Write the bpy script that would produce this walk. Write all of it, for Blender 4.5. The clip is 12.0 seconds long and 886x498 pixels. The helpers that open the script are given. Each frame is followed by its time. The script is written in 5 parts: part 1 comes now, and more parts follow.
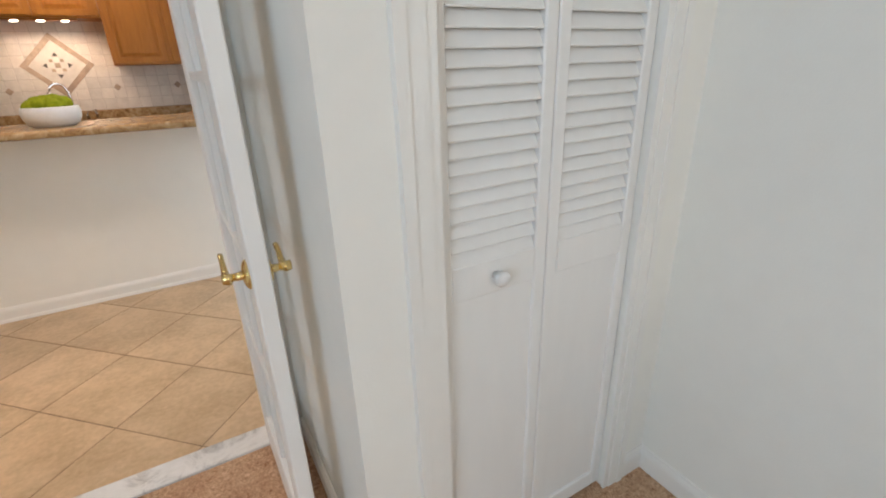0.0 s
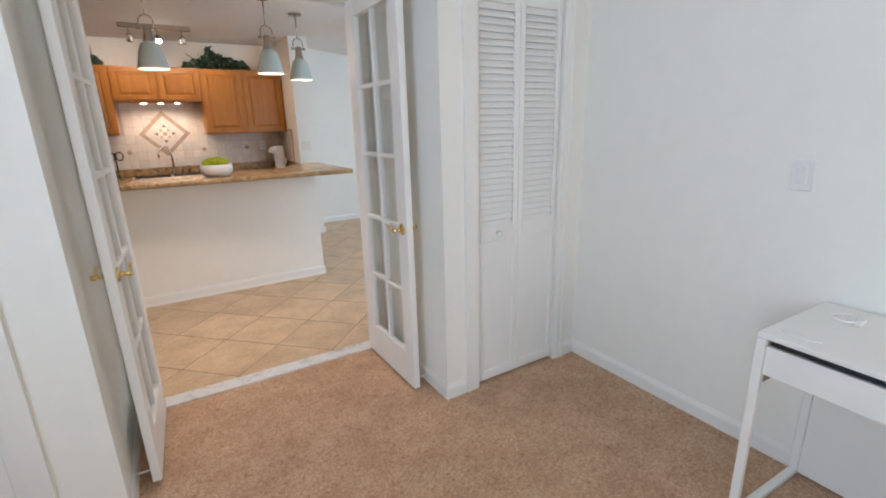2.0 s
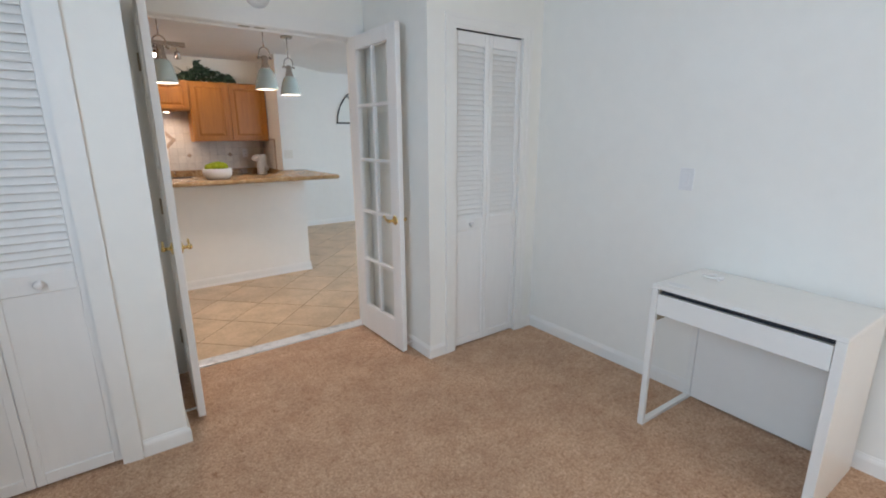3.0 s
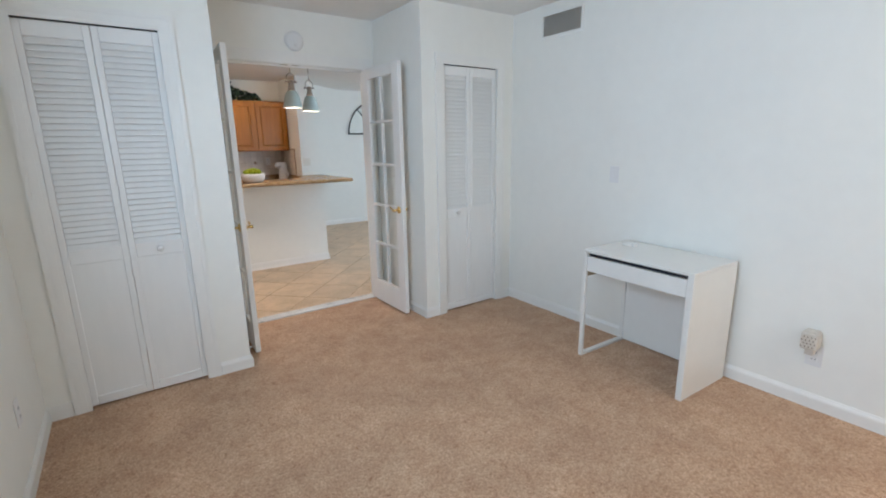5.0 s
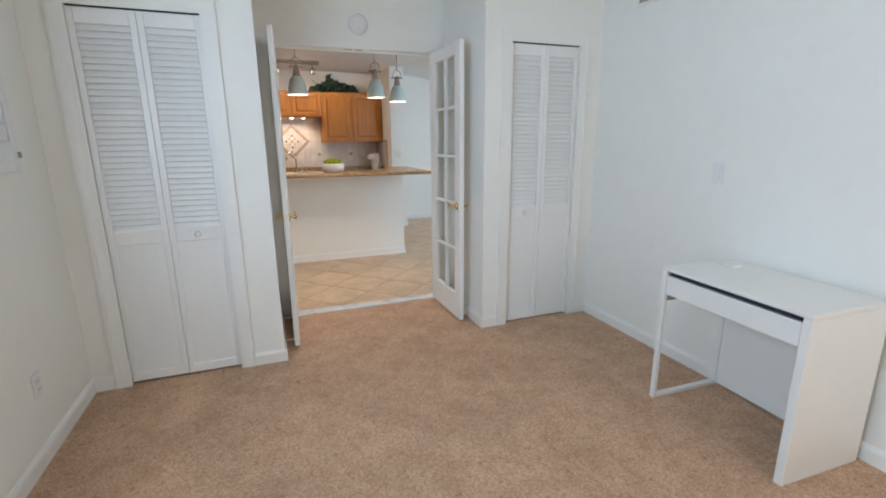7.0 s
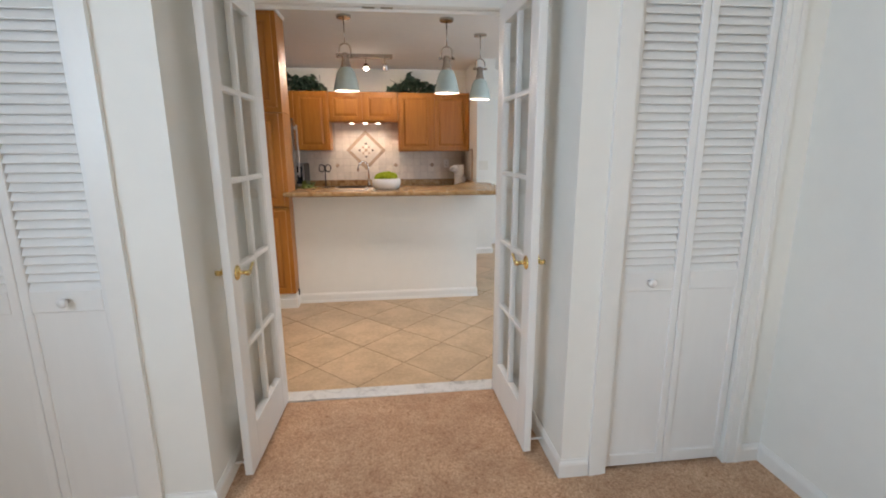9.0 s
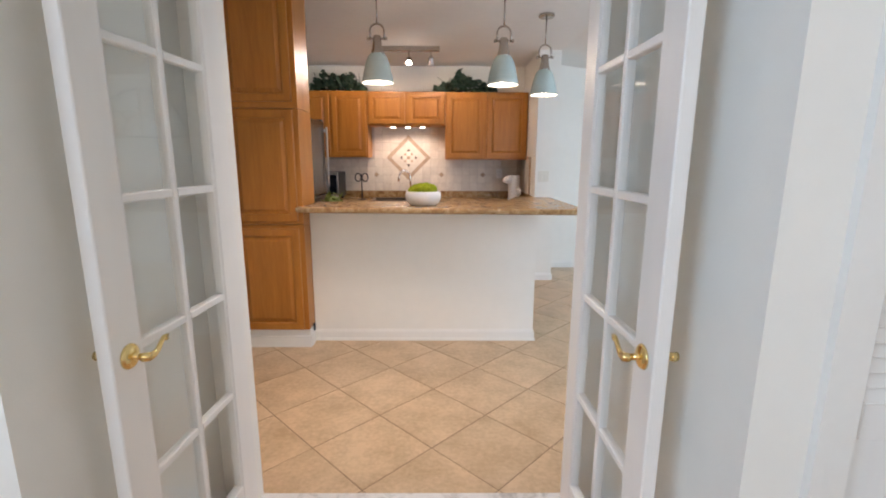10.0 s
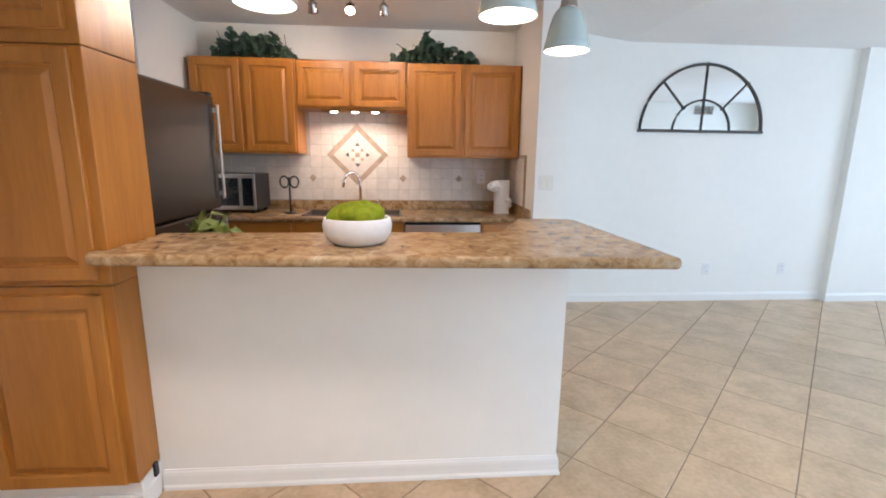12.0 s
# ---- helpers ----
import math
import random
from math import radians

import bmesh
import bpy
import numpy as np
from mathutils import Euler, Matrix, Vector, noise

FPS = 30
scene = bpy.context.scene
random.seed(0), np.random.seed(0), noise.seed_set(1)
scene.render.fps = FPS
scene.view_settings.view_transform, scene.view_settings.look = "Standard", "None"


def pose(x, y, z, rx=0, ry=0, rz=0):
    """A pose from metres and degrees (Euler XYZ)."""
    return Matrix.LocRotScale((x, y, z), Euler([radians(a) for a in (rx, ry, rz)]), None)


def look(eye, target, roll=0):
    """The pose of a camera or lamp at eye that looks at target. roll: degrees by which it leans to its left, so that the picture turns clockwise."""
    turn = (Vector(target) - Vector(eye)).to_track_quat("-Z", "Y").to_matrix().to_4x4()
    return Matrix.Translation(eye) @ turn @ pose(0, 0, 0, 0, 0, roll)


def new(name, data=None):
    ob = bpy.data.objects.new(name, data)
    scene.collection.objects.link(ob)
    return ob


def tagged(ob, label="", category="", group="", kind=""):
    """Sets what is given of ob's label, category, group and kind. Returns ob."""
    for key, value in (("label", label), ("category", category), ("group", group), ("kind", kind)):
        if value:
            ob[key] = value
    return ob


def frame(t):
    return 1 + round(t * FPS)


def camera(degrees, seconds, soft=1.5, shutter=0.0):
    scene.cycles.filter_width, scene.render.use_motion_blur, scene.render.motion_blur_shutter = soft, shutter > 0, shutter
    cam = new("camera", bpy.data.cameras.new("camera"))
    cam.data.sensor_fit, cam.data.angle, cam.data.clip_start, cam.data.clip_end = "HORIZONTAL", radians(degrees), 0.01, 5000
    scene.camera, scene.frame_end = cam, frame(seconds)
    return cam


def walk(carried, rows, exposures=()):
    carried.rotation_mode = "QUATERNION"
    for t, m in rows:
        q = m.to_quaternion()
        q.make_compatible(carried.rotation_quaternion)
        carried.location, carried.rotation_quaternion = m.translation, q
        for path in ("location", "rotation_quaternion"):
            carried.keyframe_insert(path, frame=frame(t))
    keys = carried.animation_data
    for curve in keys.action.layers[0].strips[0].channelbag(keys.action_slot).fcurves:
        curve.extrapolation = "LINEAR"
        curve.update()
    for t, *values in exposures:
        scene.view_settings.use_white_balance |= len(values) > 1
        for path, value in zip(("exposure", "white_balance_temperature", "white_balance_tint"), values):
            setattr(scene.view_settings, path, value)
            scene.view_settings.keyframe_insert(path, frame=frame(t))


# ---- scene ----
cam = camera(88.5, 12.0, soft=1.9)
PATH = [
    (0, (0.554, 0.438, 1.284), (1.464, 2.051, 0.528), -2.0),
    (0.5, (0.326, 0.129, 1.351), (1.264, 1.763, 0.679), -2.1),
    (1, (0.088, -0.13, 1.397), (1.023, 1.532, 0.793), -2.4),
    (1.5, (-0.155, -0.422, 1.371), (0.804, 1.247, 0.828), -1.6),
    (2, (-0.373, -0.704, 1.436), (0.623, 0.944, 0.897), -1.6),
    (2.5, (-0.591, -0.917, 1.421), (0.486, 0.693, 0.922), -0.8),
    (3, (-0.815, -1.151, 1.44), (0.327, 0.417, 0.953), -0.2),
    (4.8, (-1.221, -1.873, 1.45), (-0.082, -0.292, 0.999), -1.3),
    (5, (-1.237, -1.928, 1.45), (-0.117, -0.335, 0.994), -1.0),
    (5.5, (-1.173, -2.081, 1.449), (-0.205, -0.399, 0.965), -0.0),
    (6, (-1.077, -2.135, 1.45), (-0.292, -0.36, 0.969), -0.1),
    (6.5, (-0.917, -2.032, 1.422), (-0.201, -0.226, 0.945), -0.4),
    (7, (-0.684, -1.803, 1.406), (0.005, 0.015, 0.935), -0.5),
    (7.2, (-0.594, -1.702, 1.412), (0.089, 0.116, 0.933), -0.5),
    (9, (0.034, -0.522, 1.396), (0.266, 1.417, 0.966), -0.3),
    (9.5, (0.083, -0.09, 1.373), (0.229, 1.862, 0.961), 0.1),
    (10, (0.143, 0.338, 1.367), (0.156, 2.3, 0.979), 0.2),
    (10.5, (0.172, 0.745, 1.346), (0.059, 2.708, 0.982), 0.7),
    (11, (0.206, 1.174, 1.357), (0.057, 3.134, 0.992), 0.7),
    (11.5, (0.209, 1.55, 1.368), (0.094, 3.512, 0.997), 0.9),
    (12, (0.212, 1.901, 1.36), (0.362, 3.857, 0.969), 0.7),
]
walk(cam, [(t, look(eye, target, roll)) for t, eye, target, roll in PATH],
     exposures=[(0.0, -0.42, 7050, 20), (1.5, -0.34, 6800, 21), (3.0, -0.58, 6550, 20), (6.0, -0.50, 6350, 17), (9.0, -0.46, 6800, 20), (10.5, -0.18, 6550, 22), (11.0, -0.24, 6500, 22), (12.0, -0.03, 6250, 21)])

# ---- world and light ----
world = bpy.data.worlds.new("sky_world")
scene.world = world
world.use_nodes = True
wn = world.node_tree
sky = wn.nodes.new("ShaderNodeTexSky")
sky.sky_type, sky.sun_disc = "NISHITA", False
sky.sun_elevation, sky.sun_rotation = radians(50), radians(200)
wn.nodes["Background"].inputs["Strength"].default_value = 0.15
wn.links.new(sky.outputs[0], wn.nodes["Background"].inputs[0])


def lamp(name, kind, m, watts, color, size=0.1, size_y=0.0, spread=180.0, cone=0.0, blend=0.5):
    data = bpy.data.lights.new(name, kind)
    data.energy, data.color = watts, color
    if kind == "AREA":
        data.shape, data.size, data.size_y, data.spread = "RECTANGLE", size, size_y or size, radians(spread)
    elif kind == "SUN":
        data.angle = radians(size)
    else:
        data.shadow_soft_size = size
        if kind == "SPOT":
            data.spot_size, data.spot_blend = radians(cone), blend
    ob = new(name, data)
    ob.matrix_world = m
    return ob


DAY, WARMFILL, WARM = (0.57, 0.80, 1.0), (1.0, 0.94, 0.78), (1.0, 0.85, 0.67)
lamp("sun", "SUN", look((0, 0, 0), (0.25, 0.6, -0.9)), 1.0, (1.0, 0.95, 0.88), 10.0)
lamp("bedroom_side_window_light", "AREA", look((-1.775, -1.0, 1.76), (1.7, -0.7, 1.15)), 53, DAY, 1.4, 0.9, spread=165)
# Warm fill from an assumed, unseen opening, for closets, doors and recess.
lamp("bedroom_end_fill", "AREA", look((0.95, -3.03, 1.5), (0.2, 0.0, 1.15)), 22, WARMFILL, 1.2, 1.3)
lamp("living_end_window_light", "AREA", look((6.55, 3.9, 1.3), (2.0, 3.9, 1.1)), 74, DAY, 2.4, 1.8)
# Added fill in front of blank wall; no window stands behind it.
lamp("living_side_fill", "AREA", look((2.6, 2.04, 1.25), (2.6, 5.0, 1.1)), 48, DAY, 1.6, 1.7)
for px, py in ((-0.295, 3.70), (0.582, 3.71), (0.985, 4.23)):
    lamp("pendant_light", "SPOT", look((px, py, 1.97), (px, py, 0)), 43, WARM, 0.05, cone=150, blend=0.9)
for px in (-0.43, -0.25, -0.075):
    lamp("puck_light", "SPOT", look((px, 5.99, 1.722), (px, 6.0, 0)), 5.2, WARM, 0.03, cone=165, blend=0.5)
lamp("track_and_fill_light", "SPOT", look((-0.18, 5.22, 2.29), (-0.15, 3.2, 0.6)), 60, WARM, 0.03, cone=110, blend=0.8)
# Two added spots brighten the back wall; the side heads are really unlit.
for px, tx in ((-0.435, -1.0), (0.045, 0.65)):
    lamp("track_and_fill_light", "SPOT", look((px, 5.375, 2.325), (tx, 6.2, 1.45)), 24, WARM, 0.03, cone=140, blend=0.9)
# Unseen overhead lamp, assumed from the shading under the bar overhang.
lamp("assumed_foyer_light", "AREA", look((-0.2, 2.65, 2.40), (-0.2, 2.65, 0)), 12, (1.0, 0.92, 0.82), 0.34, spread=105)
lamp("track_head_glow", "POINT", pose(-0.18, 5.20, 2.24), 0.8, WARM, 0.03)


# ---- materials ----
def node(nt, kind, **values):
    n = nt.nodes.new(kind)
    for key, value in values.items():
        n.inputs[key.replace("_", " ")].default_value = value
    return n


def material(name, color, rough=0.6, metal=0.0, spec=0.5, vary=0.08, scale=6.0, bump=0.0, bump_scale=80.0, coat=0.0, per_object=0.0, stretch=(1, 1, 1), color2=None, rough_vary=0.0):
    """Base colour with broad and fine variation, and fine relief."""
    mat = bpy.data.materials.new(name)
    mat.use_nodes = True
    nt = mat.node_tree
    b = nt.nodes["Principled BSDF"]
    b.inputs["Roughness"].default_value, b.inputs["Metallic"].default_value = rough, metal
    b.inputs["Specular IOR Level"].default_value = spec
    b.inputs["Coat Weight"].default_value = coat
    b.inputs["Coat Roughness"].default_value = 0.15
    tex = nt.nodes.new("ShaderNodeTexCoord")
    mapping = nt.nodes.new("ShaderNodeMapping")
    mapping.inputs["Scale"].default_value = stretch
    nt.links.new(tex.outputs["Object"], mapping.inputs["Vector"])
    info = nt.nodes.new("ShaderNodeObjectInfo")
    if per_object:
        add = nt.nodes.new("ShaderNodeVectorMath")
        add.operation = "ADD"
        mul = nt.nodes.new("ShaderNodeMath")
        mul.operation = "MULTIPLY"
        mul.inputs[1].default_value = 37.0
        nt.links.new(info.outputs["Random"], mul.inputs[0])
        nt.links.new(mapping.outputs[0], add.inputs[0])
        nt.links.new(mul.outputs[0], add.inputs[1])
        vec = add.outputs[0]
    else:
        vec = mapping.outputs[0]
    broad = node(nt, "ShaderNodeTexNoise", Scale=scale, Detail=4.0, Roughness=0.6)
    fine = node(nt, "ShaderNodeTexNoise", Scale=scale * 9, Detail=3.0)
    nt.links.new(vec, broad.inputs["Vector"])
    nt.links.new(vec, fine.inputs["Vector"])
    mixv = nt.nodes.new("ShaderNodeMath")
    mixv.operation = "MULTIPLY_ADD"
    mixv.inputs[1].default_value = 0.35
    nt.links.new(fine.outputs["Fac"], mixv.inputs[0])
    half = nt.nodes.new("ShaderNodeMath")
    half.operation = "MULTIPLY"
    half.inputs[1].default_value = 0.65
    nt.links.new(broad.outputs["Fac"], half.inputs[0])
    nt.links.new(half.outputs[0], mixv.inputs[2])
    ramp = nt.nodes.new("ShaderNodeValToRGB")
    dark = color2 or tuple(c * (1 - 2 * vary) for c in color)
    light = color if color2 else tuple(min(1, c * (1 + vary)) for c in color)
    ramp.color_ramp.elements[0].position, ramp.color_ramp.elements[0].color = 0.34, (*dark, 1)
    ramp.color_ramp.elements[1].position, ramp.color_ramp.elements[1].color = 0.62, (*light, 1)
    nt.links.new(mixv.outputs[0], ramp.inputs[0])
    out = ramp.outputs[0]
    if per_object:
        hsv = nt.nodes.new("ShaderNodeHueSaturation")
        val = nt.nodes.new("ShaderNodeMapRange")
        val.inputs["To Min"].default_value, val.inputs["To Max"].default_value = 1 - per_object, 1 + per_object
        nt.links.new(info.outputs["Random"], val.inputs["Value"])
        nt.links.new(val.outputs[0], hsv.inputs["Value"])
        nt.links.new(out, hsv.inputs["Color"])
        out = hsv.outputs[0]
    nt.links.new(out, b.inputs["Base Color"])
    if rough_vary:
        rr = nt.nodes.new("ShaderNodeMapRange")
        rr.inputs["To Min"].default_value, rr.inputs["To Max"].default_value = rough - rough_vary, rough + rough_vary
        nt.links.new(broad.outputs["Fac"], rr.inputs["Value"])
        nt.links.new(rr.outputs[0], b.inputs["Roughness"])
    if bump:
        grain = node(nt, "ShaderNodeTexNoise", Scale=bump_scale, Detail=3.0)
        nt.links.new(vec, grain.inputs["Vector"])
        bp = nt.nodes.new("ShaderNodeBump")
        bp.inputs["Strength"].default_value, bp.inputs["Distance"].default_value = bump, 0.01
        nt.links.new(grain.outputs["Fac"], bp.inputs["Height"])
        nt.links.new(bp.outputs[0], b.inputs["Normal"])
    return mat


def wood_material(name, light, dark, axis):
    """Oak with long grain along one axis of the object."""
    mat = bpy.data.materials.new(name)
    mat.use_nodes = True
    nt = mat.node_tree
    b = nt.nodes["Principled BSDF"]
    b.inputs["Roughness"].default_value = 0.36
    tex = nt.nodes.new("ShaderNodeTexCoord")
    info = nt.nodes.new("ShaderNodeObjectInfo")
    add = nt.nodes.new("ShaderNodeVectorMath")
    add.operation = "ADD"
    mul = nt.nodes.new("ShaderNodeMath")
    mul.operation = "MULTIPLY"
    mul.inputs[1].default_value = 23.0
    nt.links.new(info.outputs["Random"], mul.inputs[0])
    nt.links.new(tex.outputs["Object"], add.inputs[0])
    nt.links.new(mul.outputs[0], add.inputs[1])
    mp = nt.nodes.new("ShaderNodeMapping")
    stretch = [9.0, 9.0, 9.0]
    stretch["xyz".index(axis)] = 0.9
    mp.inputs["Scale"].default_value = stretch
    nt.links.new(add.outputs[0], mp.inputs["Vector"])
    grain = node(nt, "ShaderNodeTexNoise", Scale=4.5, Detail=6.0, Roughness=0.65, Distortion=0.6)
    broad = node(nt, "ShaderNodeTexNoise", Scale=1.2, Detail=2.0)
    pores = node(nt, "ShaderNodeTexNoise", Scale=26.0, Detail=2.0)
    for n in (grain, broad, pores):
        nt.links.new(mp.outputs[0], n.inputs["Vector"])
    ramp = nt.nodes.new("ShaderNodeValToRGB")
    ramp.color_ramp.elements[0].position, ramp.color_ramp.elements[0].color = 0.30, (*dark, 1)
    ramp.color_ramp.elements[1].position, ramp.color_ramp.elements[1].color = 0.66, (*light, 1)
    avg = nt.nodes.new("ShaderNodeMath")
    avg.operation = "MULTIPLY_ADD"
    avg.inputs[1].default_value = 0.5
    hb = nt.nodes.new("ShaderNodeMath")
    hb.operation = "MULTIPLY"
    hb.inputs[1].default_value = 0.5
    nt.links.new(broad.outputs["Fac"], hb.inputs[0])
    nt.links.new(grain.outputs["Fac"], avg.inputs[0])
    nt.links.new(hb.outputs[0], avg.inputs[2])
    nt.links.new(avg.outputs[0], ramp.inputs[0])
    nt.links.new(ramp.outputs[0], b.inputs["Base Color"])
    bp = nt.nodes.new("ShaderNodeBump")
    bp.inputs["Strength"].default_value, bp.inputs["Distance"].default_value = 0.12, 0.004
    nt.links.new(pores.outputs["Fac"], bp.inputs["Height"])
    nt.links.new(bp.outputs[0], b.inputs["Normal"])
    return mat


def glow_material(name, color, strength):
    mat = bpy.data.materials.new(name)
    mat.use_nodes = True
    b = mat.node_tree.nodes["Principled BSDF"]
    b.inputs["Base Color"].default_value = (*color, 1)
    b.inputs["Emission Color"].default_value = (*color, 1)
    b.inputs["Emission Strength"].default_value = strength
    return mat


def glass_material(name):
    mat = bpy.data.materials.new(name)
    mat.use_nodes = True
    nt = mat.node_tree
    nt.nodes.remove(nt.nodes["Principled BSDF"])
    clear = nt.nodes.new("ShaderNodeBsdfTransparent")
    clear.inputs[0].default_value = (0.985, 0.99, 0.985, 1)
    gloss = nt.nodes.new("ShaderNodeBsdfGlossy")
    gloss.inputs["Roughness"].default_value = 0.02
    edge_on = nt.nodes.new("ShaderNodeLayerWeight")
    edge_on.inputs["Blend"].default_value = 0.5
    power = nt.nodes.new("ShaderNodeMath")
    power.operation = "POWER"
    power.inputs[1].default_value = 4.0
    share = nt.nodes.new("ShaderNodeMath")
    share.operation = "MULTIPLY_ADD"
    share.inputs[1].default_value, share.inputs[2].default_value = 0.30, 0.045
    nt.links.new(edge_on.outputs["Facing"], power.inputs[0])
    nt.links.new(power.outputs[0], share.inputs[0])
    mix = nt.nodes.new("ShaderNodeMixShader")
    nt.links.new(share.outputs[0], mix.inputs[0])
    nt.links.new(clear.outputs[0], mix.inputs[1])
    nt.links.new(gloss.outputs[0], mix.inputs[2])
    nt.links.new(mix.outputs[0], nt.nodes["Material Output"].inputs[0])
    return mat


def mottled(name, stops, scale, rough, warp=1.6):
    """Laminate or marble: several colours in clouds and veins."""
    mat = bpy.data.materials.new(name)
    mat.use_nodes = True
    nt = mat.node_tree
    b = nt.nodes["Principled BSDF"]
    b.inputs["Roughness"].default_value = rough
    tex = nt.nodes.new("ShaderNodeTexCoord")
    n1 = node(nt, "ShaderNodeTexNoise", Scale=scale, Detail=7.0, Roughness=0.68, Distortion=warp)
    nt.links.new(tex.outputs["Object"], n1.inputs["Vector"])
    ramp = nt.nodes.new("ShaderNodeValToRGB")
    e = ramp.color_ramp.elements
    e[0].position, e[0].color = stops[0][0], (*stops[0][1], 1)
    e[1].position, e[1].color = stops[-1][0], (*stops[-1][1], 1)
    for p, c in stops[1:-1]:
        e.new(p).color = (*c, 1)
    nt.links.new(n1.outputs["Fac"], ramp.inputs[0])
    nt.links.new(ramp.outputs[0], b.inputs["Base Color"])
    return mat


def carpet_material():
    """Cut pile: speckled tufts, soft broad patches where the nap lies another way."""
    mat = bpy.data.materials.new("carpet_pile")
    mat.use_nodes = True
    nt = mat.node_tree
    b = nt.nodes["Principled BSDF"]
    b.inputs["Roughness"].default_value, b.inputs["Specular IOR Level"].default_value = 0.95, 0.1
    b.inputs["Sheen Weight"].default_value = 0.15
    tex = nt.nodes.new("ShaderNodeTexCoord")
    tuft = node(nt, "ShaderNodeTexNoise", Scale=88.0, Detail=6.0, Roughness=0.8, Distortion=0.9)
    speck = node(nt, "ShaderNodeTexNoise", Scale=42.0, Detail=4.0, Roughness=0.65, Distortion=0.8)
    patch = node(nt, "ShaderNodeTexNoise", Scale=2.2, Detail=2.0, Roughness=0.5, Distortion=0.6)
    blotch = node(nt, "ShaderNodeTexNoise", Scale=7.0, Detail=7.0, Roughness=0.75, Distortion=0.3)
    for n in (tuft, speck, patch, blotch):
        nt.links.new(tex.outputs["Object"], n.inputs["Vector"])
    ramp = nt.nodes.new("ShaderNodeValToRGB")
    e = ramp.color_ramp.elements
    e[0].position, e[0].color = 0.34, (0.35, 0.18, 0.09, 1)
    e[1].position, e[1].color = 0.66, (0.82, 0.57, 0.375, 1)
    e.new(0.49).color = (0.60, 0.372, 0.228, 1)
    nt.links.new(tuft.outputs["Fac"], ramp.inputs[0])
    dark = nt.nodes.new("ShaderNodeValToRGB")
    dark.color_ramp.elements[0].position, dark.color_ramp.elements[0].color = 0.32, (0.70, 0.58, 0.48, 1)
    dark.color_ramp.elements[1].position, dark.color_ramp.elements[1].color = 0.43, (1, 1, 1, 1)
    nt.links.new(speck.outputs["Fac"], dark.inputs[0])
    broad = nt.nodes.new("ShaderNodeValToRGB")
    broad.color_ramp.elements[0].position, broad.color_ramp.elements[0].color = 0.34, (0.89, 0.88, 0.88, 1)
    broad.color_ramp.elements[1].position, broad.color_ramp.elements[1].color = 0.64, (1.02, 1.02, 1.02, 1)
    nt.links.new(patch.outputs["Fac"], broad.inputs[0])
    mid = nt.nodes.new("ShaderNodeValToRGB")
    mid.color_ramp.elements[0].position, mid.color_ramp.elements[0].color = 0.36, (0.86, 0.81, 0.78, 1)
    mid.color_ramp.elements[1].position, mid.color_ramp.elements[1].color = 0.62, (1.03, 1.05, 1.06, 1)
    nt.links.new(blotch.outputs["Fac"], mid.inputs[0])
    out = ramp.outputs[0]
    for other in (dark, mid, broad):
        mul = nt.nodes.new("ShaderNodeMixRGB")
        mul.blend_type = "MULTIPLY"
        mul.inputs[0].default_value = 1.0
        nt.links.new(out, mul.inputs[1])
        nt.links.new(other.outputs[0], mul.inputs[2])
        out = mul.outputs[0]
    nt.links.new(out, b.inputs["Base Color"])
    bp = nt.nodes.new("ShaderNodeBump")
    bp.inputs["Strength"].default_value, bp.inputs["Distance"].default_value = 0.75, 0.006
    nt.links.new(tuft.outputs["Fac"], bp.inputs["Height"])
    nt.links.new(bp.outputs[0], b.inputs["Normal"])
    return mat


PAINT = material("wall_paint", (0.872, 0.857, 0.797), 0.75, vary=0.012, scale=1.5, bump=0.05, bump_scale=160)
CEIL = material("ceiling_paint", (0.84, 0.825, 0.80), 0.85, vary=0.015, scale=2.0, bump=0.12, bump_scale=90)
TRIM = material("trim_paint", (0.86, 0.845, 0.80), 0.38, vary=0.012, scale=3.0, bump=0.02, bump_scale=60)
DOORP = material("door_paint", (0.85, 0.84, 0.81), 0.42, vary=0.015, scale=3.0, bump=0.03, bump_scale=70, stretch=(1, 1, 0.2))
CARPET = carpet_material()
TILE = material("ceramic_floor_tile", (0.64, 0.455, 0.285), 0.30, scale=5.0, color2=(0.44, 0.30, 0.17), bump=0.03, bump_scale=30, per_object=0.06)
GROUT = material("floor_grout", (0.28, 0.19, 0.12), 0.9, vary=0.15, scale=20)
SPLASH = material("tumbled_wall_tile", (0.77, 0.71, 0.63), 0.5, scale=12.0, color2=(0.65, 0.59, 0.515), bump=0.1, bump_scale=60, per_object=0.06)
SPLASHGROUT = material("wall_grout", (0.55, 0.49, 0.42), 0.9, vary=0.05)
ACCENT = material("brown_stone_tile", (0.47, 0.345, 0.245), 0.5, vary=0.15, scale=20, per_object=0.08)
DARKTILE = material("dark_stone_tile", (0.11, 0.09, 0.075), 0.45, vary=0.15, scale=20)
OAK = wood_material("honey_oak_upright", (0.505, 0.205, 0.033), (0.345, 0.121, 0.0165), "z")
OAKX = wood_material("honey_oak_level", (0.505, 0.205, 0.033), (0.345, 0.121, 0.0165), "x")
COUNTER = mottled("stone_laminate", [(0.28, (0.13, 0.06, 0.022)), (0.40, (0.25, 0.14, 0.058)), (0.50, (0.36, 0.222, 0.103)), (0.60, (0.45, 0.31, 0.165)), (0.73, (0.56, 0.44, 0.29))], 19.0, 0.26, 0.8)
MARBLE = mottled("grey_marble", [(0.32, (0.45, 0.44, 0.43)), (0.48, (0.72, 0.71, 0.69)), (0.70, (0.80, 0.79, 0.77))], 8.0, 0.2)
BRASS = material("polished_brass", (0.86, 0.66, 0.30), 0.18, metal=1.0, vary=0.05)
